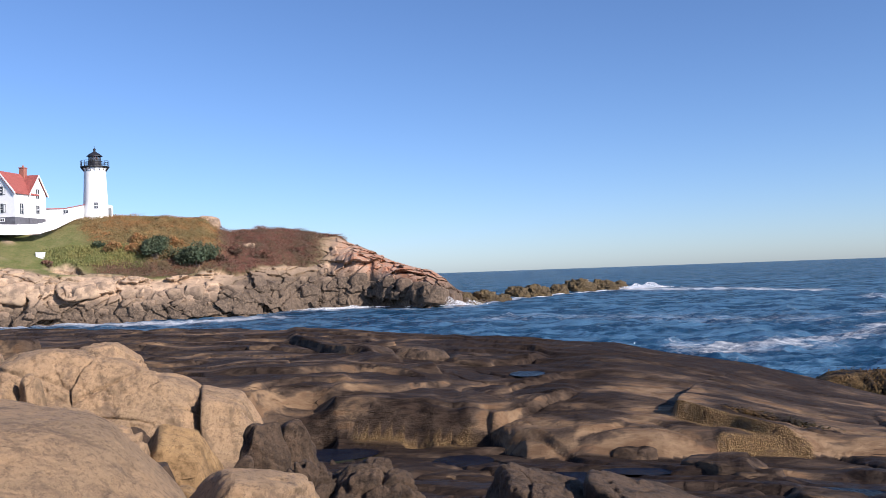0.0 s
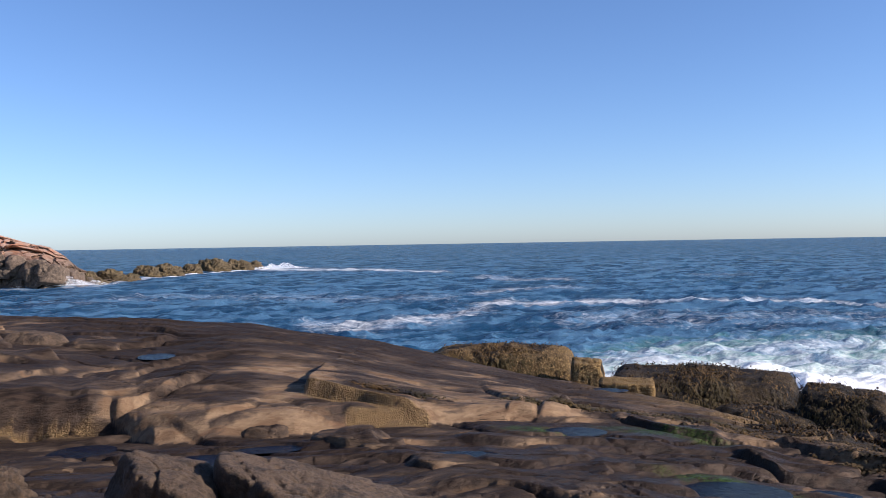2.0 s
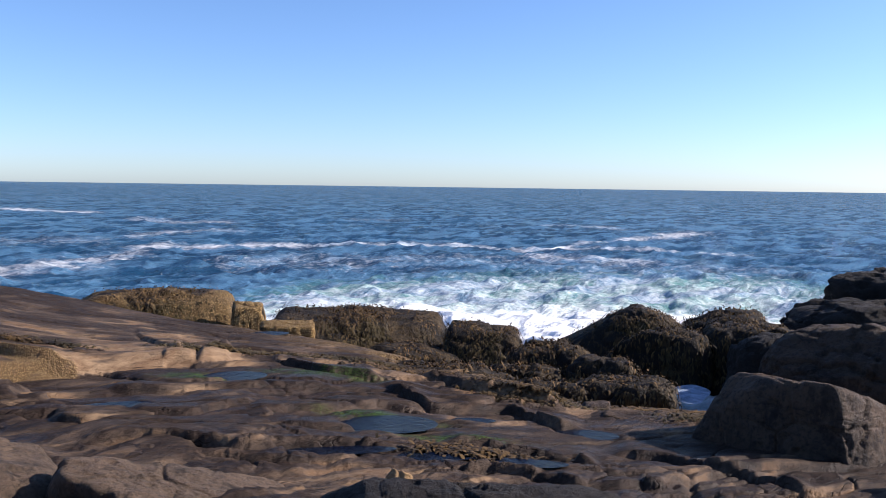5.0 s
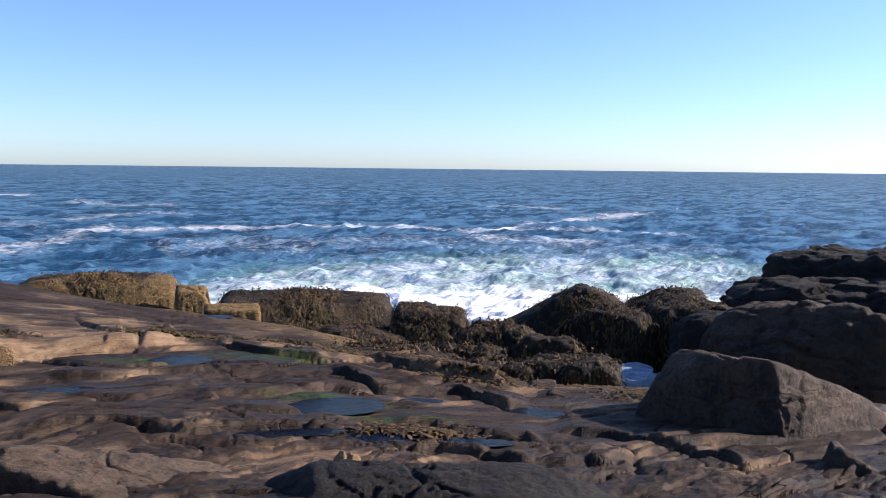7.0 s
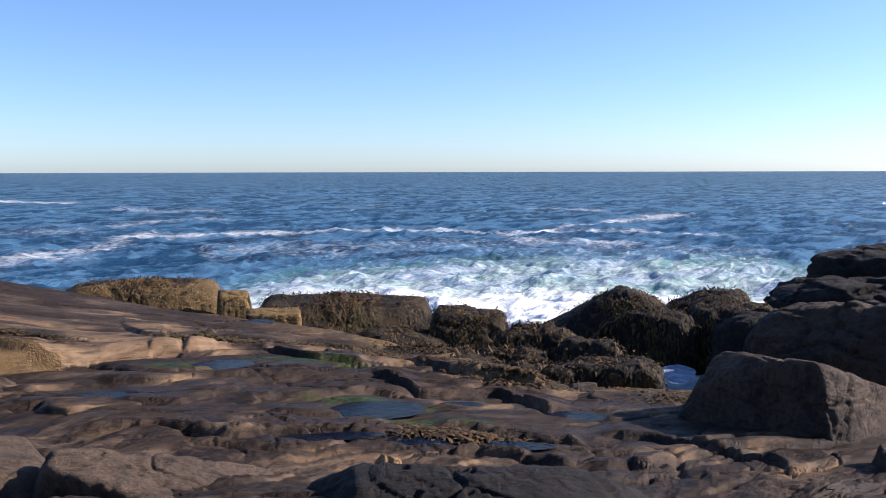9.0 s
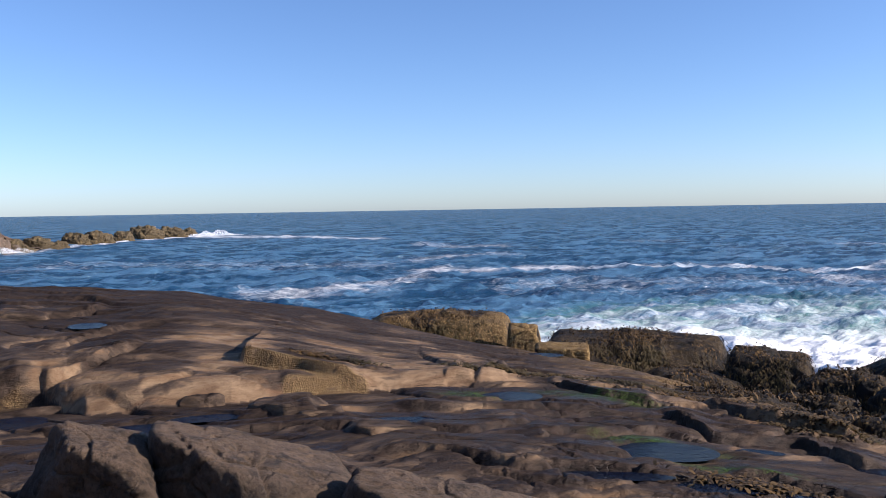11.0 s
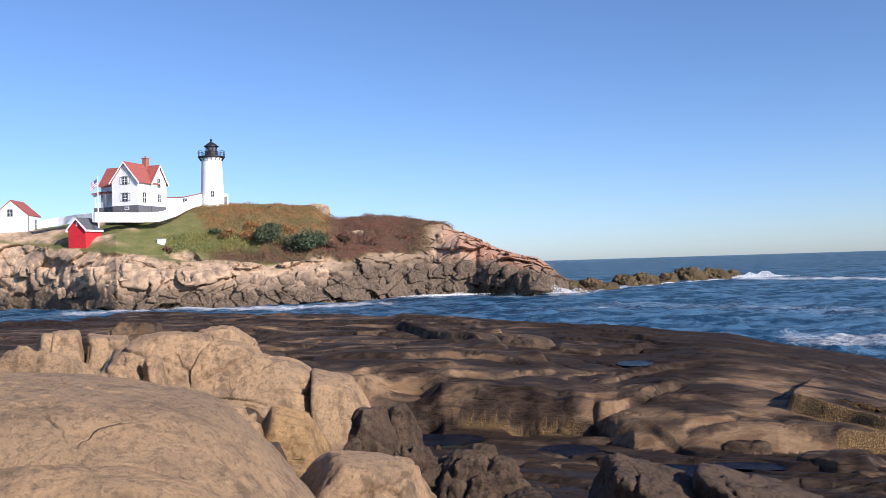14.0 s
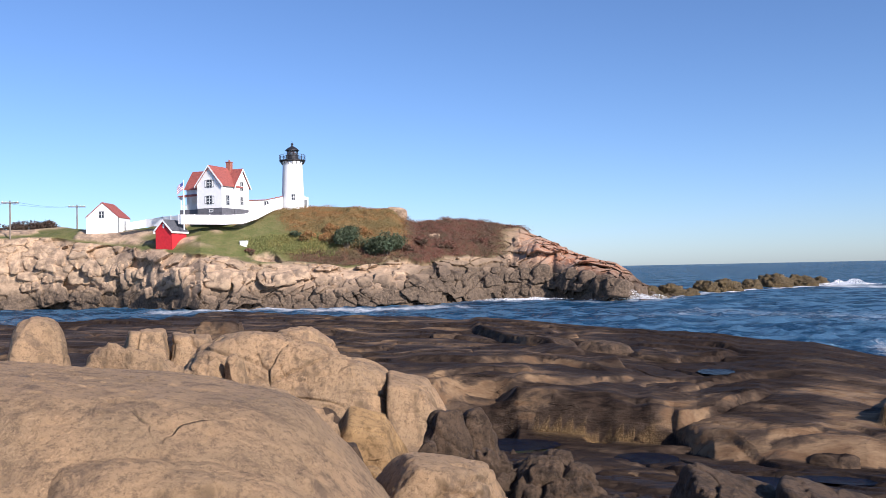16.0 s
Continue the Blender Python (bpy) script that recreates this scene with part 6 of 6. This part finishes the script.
for az, r, w, top, foot, deep, seed, power, roll, label in (
    (42.3, 27.2, 3.8, 1.08, -0.8, 2.6, 153, 3.0, 10, "sloping dark rock draped with rockweed"),
    (45.0, 22.6, 4.6, 1.42, 0.2, 1.8, 55, 3.0, 3, "low bank of rock under rockweed"),
    (51.6, 25.4, 2.8, 1.50, -0.6, 2.2, 56, 3.0, -3, "rounded rock draped with rockweed"),
    (62.0, 28.6, 3.2, 2.20, -1.0, 2.6, 58, 6.0, -5, "dark flat-topped rock with rockweed"),
    (55.6, 24.0, 2.2, 1.50, -0.4, 1.6, 59, 4.6, 0, "small rock draped with rockweed"),
    (52.0, 20.8, 1.9, 1.46, 0.3, 1.3, 60, 4.0, 2, "small rock draped with rockweed"),
    (56.2, 21.0, 2.5, 1.58, 0.2, 1.7, 61, 4.0, -2, "rounded rock with a fringe of rockweed"),
    (49.6, 23.8, 2.6, 1.22, 0.0, 1.6, 62, 3.0, 4, "low rock draped with rockweed"),
    (64.6, 22.6, 1.6, 1.2, -0.5, 2.0, 63, 3.6, 0, "dark wet rock in the gap"),
    (58.6, 26.4, 3.0, 1.95, -0.5, 2.0, 163, 3.6, 0, "dark rock draped with rockweed"),
    (64.5, 27.0, 3.2, 2.15, -0.5, 2.4, 164, 3.6, -3, "dark wet rock below the layered rock"),
):
    WEEDY.append(rock(az, r, w, top, foot, deep, WEED_ROCK, label, seed, power + 1, 5, 0, 0, roll, 0.08, 0.12, 5, "shore_rock", "weed-covered rocks at the water's edge"))
hewn(34.8, 28.8, 1.05, ((0, 87, 0.46), (-5, 8, 0.55), (88, 4, 0.86), (-90, 5, 0.9), (180, 5, 0.7)), BARNACLE_ROCK, "square slab crusted with golden barnacles", 52, 0.03, 0.04, 5, 22, "shore_rock", "weed-covered rocks at the water's edge")
hewn(32.4, 30.2, 1.4, ((30, 84, 0.54), (0, 10, 0.5), (85, 12, 0.5), (-90, 5, 0.6), (180, 5, 0.6)), BARNACLE_ROCK, "small upright block crusted with barnacles", 151, 0.03, 0.05, 5, 18, "shore_rock", "weed-covered rocks at the water's edge")
rock(56.4, 17.8, 0.95, 1.62, 0.9, 0.9, BROWN_ROCK, "pale angular block on the ledge", 64, 2.6, 9, 20, 0, 5, 0.03, 0.03)
rock(58.9, 17.8, 0.85, 1.62, 0.9, 0.8, BROWN_ROCK, "pale angular block on the ledge", 65, 2.8, 9, -10, 0, 0, 0.03, 0.03)
rock(54.2, 18.3, 1.5, 1.62, 0.9, 1.1, BROWN_ROCK, "low tan slab on the ledge", 66, 2.8, 6, 0, 0, 0, 0.04, 0.04)
# big shaded rocks; all but the brown ones have shade put into their colour
rock(74.5, 33.5, 9.0, 3.40, -1.0, 5.0, SHADE_DARK_ROCK, "large dark layered rock by the surf", 67, 4.5, 6, 8, 0, 0, 0.08, 0.22, 6, "outcrop", "large dark rocks")
rock(72.6, 30.2, 7.5, 2.62, -1.0, 4.0, SHADE_DARK_ROCK, "dark lower step of the layered rock", 68, 4.0, 6, -4, 0, 0, 0.08, 0.2, 6, "outcrop", "large dark rocks")
rock(72.0, 24.0, 6.2, 2.80, -0.6, 4.0, SHADE_BROWN_ROCK, "large rock in shade deepened by its dark colour", 69, 3.2, 6, 4, 0, -3, 0.08, 0.15, 6, "outcrop", "large dark rocks")
rock(65.6, 25.0, 2.6, 2.2, -0.6, 2.5, SHADE_DARK_ROCK, "rock in shade deepened by its dark colour", 169, 2.6, 6, 4, 0, -8, 0.08, 0.1, 5, "outcrop", "large dark rocks")
hewn(67.4, 15.5, 2.02, ((-24, 8, 0.78), (54, 16, 1.12), (150, 70, 0.80), (-60, 52, 1.12), (-95, 25, 1.5), (100, 55, 1.45), (180, 30, 1.0)), BROWN_ROCK, "large tilted angular boulder with one sunlit side", 70, 0.05, 0.05, 6, 16, "outcrop", "large dark rocks")
rock(73.4, 13.0, 1.0, 2.30, 1.2, 0.8, BROWN_ROCK, "squarish block below the tilted boulder", 72, 4.0, 5, 0, 0, 2, 0.05, 0.05)
rock(62.8, 16.2, 0.8, 1.65, 0.9, 0.8, SHADE_DARK_ROCK, "dark stone in the gap, its colour deepened for shade", 73, 2.6, 6)
# the reef off the headland's point
for az, r, w, top, foot, deep, seed in ((1.4, 163, 6, 1.9, -1.5, 5, 80), (2.8, 172, 7, 2.1, -1.5, 5, 81), (4.8, 190, 6, 2.4, -1.5, 5, 82), (5.9, 200, 7, 2.4, -1.5, 6, 83), (7.2, 212, 6, 2.0, -1.5, 5, 84), (8.6, 224, 9, 3.0, -1.5, 6, 85), (10.2, 234, 8, 2.7, -1.5, 6, 86), (11.2, 240, 5, 2.0, -1.5, 5, 87), (3.6, 178, 5, 1.3, -1.5, 4, 88)):
    rock(az, r, w, top, foot, deep, REEF_ROCK, "low weed-stained reef rock awash in foam", seed, 2.4, 8, 0, 0, 0, 0.35, 0.5, 5, "reef_rock", "reef off the point")


# ---- rockweed hanging from the shore rocks ----
def rockweed(ob, count, seed):
    """Flat branching fronds that hang down the rock; one joined growth for each rock."""
    rng = np.random.default_rng(seed)
    me = ob.data
    n = len(me.vertices)
    co, no = np.zeros(n * 3), np.zeros(n * 3)
    me.vertices.foreach_get("co", co)
    me.vertices.foreach_get("normal", no)
    co, no = co.reshape(-1, 3), no.reshape(-1, 3)
    keep = np.argwhere((no[:, 2] > -0.35) & (co[:, 2] > co[:, 2].max() - 1.7)).ravel()
    patch = fbm(co[keep, 0] * 0.8, co[keep, 1] * 0.8, co[keep, 2] * 0.8, 3, seed)
    keep = keep[patch > -0.22]
    pick = keep[rng.integers(0, len(keep), count)]
    p, nn = co[pick] + rng.normal(0, 0.05, (count, 3)), no[pick]
    down = np.array([0, 0, -1.0]) + rng.normal(0, 0.28, (count, 3)) + nn * 0.15
    tang = down - (down * nn).sum(1)[:, None] * nn * 0.85
    tang /= np.linalg.norm(tang, axis=1)[:, None]
    side = np.cross(tang, nn)
    side /= np.linalg.norm(side, axis=1)[:, None] + 1e-9
    seg = (0.022 + 0.028 * rng.random(count))[:, None]
    wide = (0.011 + 0.012 * rng.random(count))[:, None]
    rows, here = [], p + nn * 0.015
    for k, wk in enumerate((0.7, 1.2, 1.0, 0.35)):
        rows.append(np.stack([here - side * wide * wk, here + side * wide * wk], 1))
        here = here + tang * seg + nn * (0.018 - 0.012 * k) + np.array([0, 0, -0.012 * k]) + rng.normal(0, 0.012, (count, 3))
    v = np.stack(rows, 1).reshape(count, 8, 3)
    base = np.arange(count)[:, None] * 8
    quads = np.concatenate([base + np.array([2 * k, 2 * k + 1, 2 * k + 3, 2 * k + 2]) for k in range(3)])
    weed = bpy.data.meshes.new("rockweed")
    finish_mesh(weed, v.reshape(-1, 3), quads)
    weed.materials.append(ROCKWEED)
    g = new("rockweed", weed)
    g.parent = ob
    return tagged(g, "olive-brown hanging rockweed", "", "", "stuff")


ROCKWEED = leaf_mat("rockweed", (0.009, 0.006, 0.004), (0.15, 0.085, 0.024), (0.010, 0.007, 0.004))
ROCKWEED.node_tree.nodes["Principled BSDF"].inputs["Roughness"].default_value = 0.75
for k, ob in enumerate(WEEDY):
    big = ob.dimensions.x if ob.dimensions.x > 0 else 2.0
    rockweed(ob, 5200 if k == 1 else 3400 if k in (0, 2, 3, 4, 5, 6) else 2000, 300 + k)


# ---- loose weed lying on the ledge ----
def ledge_weed(patches, count, seed):
    rng = np.random.default_rng(seed)
    az, r = np.zeros(count), np.zeros(count)
    which = rng.integers(0, len(patches), count)
    for k, (a0, r0, wide, deep) in enumerate(patches):
        sel = which == k
        az[sel] = a0 + np.degrees(rng.normal(0, wide * 0.45, sel.sum()) / r0)
        r[sel] = r0 + rng.normal(0, deep * 0.45, sel.sum())
    X, Y, Z = ground_height(az[None], r[None])[:3]
    p = np.stack([X[0], Y[0], Z[0] + 0.012], 1)
    t = rng.random(count) * 6.283
    way = np.stack([np.cos(t), np.sin(t), -0.05 + 0 * t], 1) * (0.03 + 0.05 * rng.random(count))[:, None]
    side = np.stack([-np.sin(t), np.cos(t), 0 * t], 1) * (0.012 + 0.016 * rng.random(count))[:, None]
    rows = []
    for k, (wk, up) in enumerate(((0.7, 0.0), (1.2, 0.035), (1.0, 0.045), (0.3, 0.01))):
        c = p + way * k + np.array([0, 0, up])
        rows.append(np.stack([c - side * wk, c + side * wk], 1))
    v = np.stack(rows, 1).reshape(count, 8, 3)
    base = np.arange(count)[:, None] * 8
    quads = np.concatenate([base + np.array([2 * k, 2 * k + 1, 2 * k + 3, 2 * k + 2]) for k in range(3)])
    me = bpy.data.meshes.new("seaweed")
    finish_mesh(me, v.reshape(-1, 3), quads)
    me.materials.append(ROCKWEED)
    return tagged(new("seaweed", me), "dark olive seaweed in tufts on the wet ledge", "seaweed", "", "stuff")


ledge_weed(((37, 20.3, 2.4, 0.7), (41, 20.6, 2.0, 0.7), (44.5, 19.3, 2.2, 0.6), (48.5, 19.2, 1.6, 0.6), (31, 19.8, 1.2, 0.4), (47, 12.2, 0.9, 0.4), (62, 17.5, 1.2, 0.8), (59, 18.6, 1.4, 0.6), (20.0, 18.9, 0.8, 0.4), (50.5, 17.6, 1.2, 0.4)), 6500, 77)


# ---- breaking spray ----
FOAMY = plain("foamy_water", (0.30, 0.36, 0.46), 0.25, 0.4, 3.0, 0.5, bump=0.05)
bm = bmesh.new()
bm.faces.new([bm.verts.new((0.42 * math.cos(t) * (1 + 0.2 * math.sin(3 * t)), 1.1 * math.sin(t), 0)) for t in np.linspace(0, 2 * math.pi, 33)[:-1]])
gap_water = part("foamy_water", bm, FOAMY)
gap_water.matrix_world = pose(*polar(60.7, 23.0), 0.85, 0, 0, -60.7)
tagged(gap_water, "pale foamy water in the gap between dark rocks", "water", "", "structure")
SPRAY = plain("white_spray", (0.86, 0.88, 0.90), 0.6, 0.03, 2.0)


def spray(az, r, wide, high, count, size, seed):
    """A burst of droplets thrown up where a wave breaks."""
    rng = np.random.default_rng(seed)
    u = rng.normal(0, 0.38, count)
    jet = 0.55 + 0.45 * vnoise(u * 5, seed, 0.5, seed)
    h = rng.random(count) ** 1.7 * high * np.exp(-(u * 1.3) ** 2) * jet
    x0, y0 = polar(az, r)
    a = radians(az)
    across = u * wide
    along = rng.normal(0, wide * 0.12, count)
    c = np.stack([x0 + across * math.cos(a) + along * math.sin(a), y0 - across * math.sin(a) + along * math.cos(a), 0.1 + h], 1)
    ob = new("spray", leaf_cloud("spray", c, size, rng, SPRAY))
    return tagged(ob, "white spray thrown up by a breaking wave", "spray", "", "stuff")


spray(0.3, 156, 7, 1.8, 2600, 0.07, 1)
spray(-6.5, 160, 9, 0.8, 2200, 0.07, 2)
spray(8.8, 238, 8, 3.2, 2400, 0.09, 3)
spray(12.6, 238, 8, 1.6, 3000, 0.10, 4)
spray(19.6, 37.5, 2.4, 0.75, 1200, 0.05, 5)
spray(33.0, 35.5, 6.0, 0.9, 2200, 0.045, 6)
spray(42.0, 34.5, 7.0, 1.0, 2600, 0.045, 7)
spray(65.5, 35.0, 3.0, 1.0, 1200, 0.05, 8)


# ---- jointed blocks on the headland's cliff ----
def cliff_blocks(count, seed):
    rng = np.random.default_rng(seed)
    h = HEAD
    idx = np.argwhere((h["s"] > 1.1) & (h["s"] < 1.6) & (h["a"] > -38) & (h["a"] < 1.5))
    for k in range(count):
        i, j = idx[rng.integers(0, len(idx))]
        az, s = float(h["a"][i, j]), float(h["s"][i, j])
        x, y, z = (float(h[c][i, j]) for c in "xyz")
        r = math.hypot(x, y)
        small = s < 1.35
        w = (0.9 + 1.5 * rng.random()) if small else (1.6 + 2.8 * rng.random())
        tall = w * (0.35 + 0.4 * rng.random())
        ob = rock(az, r + w * 0.26, w, z + tall * 0.42, z - tall * 0.6, w * 0.9, HEADLAND, "jointed granite block in the headland's cliff", 500 + k, 5.0 + 4 * rng.random(), 8, rng.uniform(-25, 25), rng.uniform(-8, 8), rng.uniform(-12, 12), 0.04, 0.16, 4, "cliff_block", "granite blocks in the cliff")
        black = float(np.clip(smooth(-15.5, -12, np.array(az)) * 0.8 + 0.28, 0, 1.4)) + rng.uniform(-0.3, 0.3)
        rust = float(smooth(-8.0, -5.0, np.array(az)) * smooth(1.35, 1.75, np.array(s)))
        for key, value in (("black", black), ("rust", rust)):
            layer = ob.data.attributes.new(key, "FLOAT", "POINT")
            layer.data.foreach_set("value", np.full(len(ob.data.vertices), value, dtype=np.float32))


cliff_blocks(150, 9)
rock(-14.75, 178.0, 4.8, 18.6, 15.0, 4.0, HEADLAND, "pale bare granite outcrop on the skyline", 700, 3.0, 6, 0, 0, 6, 0.2, 0.2, 5, "outcrop", "granite blocks in the cliff")
rock(-12.3, 172.0, 3.2, 12.7, 10.8, 3.0, HEADLAND, "pale granite outcrop among the scrub", 701, 3.4, 6, 0, 0, 0, 0.2, 0.2, 4, "outcrop", "granite blocks in the cliff")
rock(-13.4, 170.0, 2.2, 12.0, 10.3, 2.0, HEADLAND, "pale granite outcrop among the scrub", 702, 3.4, 6, 0, 0, 0, 0.2, 0.2, 4, "outcrop", "granite blocks in the cliff")


# ---- slabs and stones lying on the foreground ledge ----
def ledge_slabs(count, az0, az1, r0, r1, wide, tall, seed, label):
    rng = np.random.default_rng(seed)
    for k in range(count):
        az = rng.uniform(az0, az1)
        r = r0 + (r1 - r0) * rng.random() ** 0.8
        if 13 < az < 31 and 18.5 < r < 29:
            continue
        g = ground_z(az, r)
        w = wide * (0.45 + rng.random())
        t = tall * (0.5 + rng.random())
        if g < 1.0 or ground_z(az, r + 0.9) - ground_z(az, r - 0.9) > 0.45:
            continue
        rock(az, r, w, g + t, g - 0.1, w * (0.6 + 0.4 * rng.random()), SHELF_ROCK, label, 800 + seed * 100 + k, 7.0, 9, rng.uniform(-35, 20), rng.uniform(-4, 4), rng.uniform(-7, 7), 0.035, 0.04, 4, "ledge_slab", "broken slabs on the ledge")


ledge_slabs(14, -32, 8, 20, 30, 1.8, 0.07, 1, "low broken slab of dark ledge rock")
ledge_slabs(12, 22, 58, 10.5, 19.5, 1.3, 0.05, 2, "thin broken slab of dark wet ledge rock")
ledge_slabs(8, -8, 22, 11, 17, 1.3, 0.08, 3, "thin broken slab of dark ledge rock")


def gully_stones(count, seed):
    rng = np.random.default_rng(seed)
    for k in range(count):
        az, r = rng.uniform(-21, -7), rng.uniform(10, 17)
        g = ground_z(az, r)
        w = 0.14 + 0.3 * rng.random() ** 2
        rock(az, r, w, g + w * 0.6, g - 0.05, w * 0.9, (GRANITE, BROWN_ROCK, GOLD_GRANITE)[k % 3], "small loose stone in the gully", 1200 + k, 2.6, 6, rng.uniform(-90, 90), 0, 0, 0.02, 0.02, 3, "stone", "loose stones in the gully")


gully_stones(30, 4)
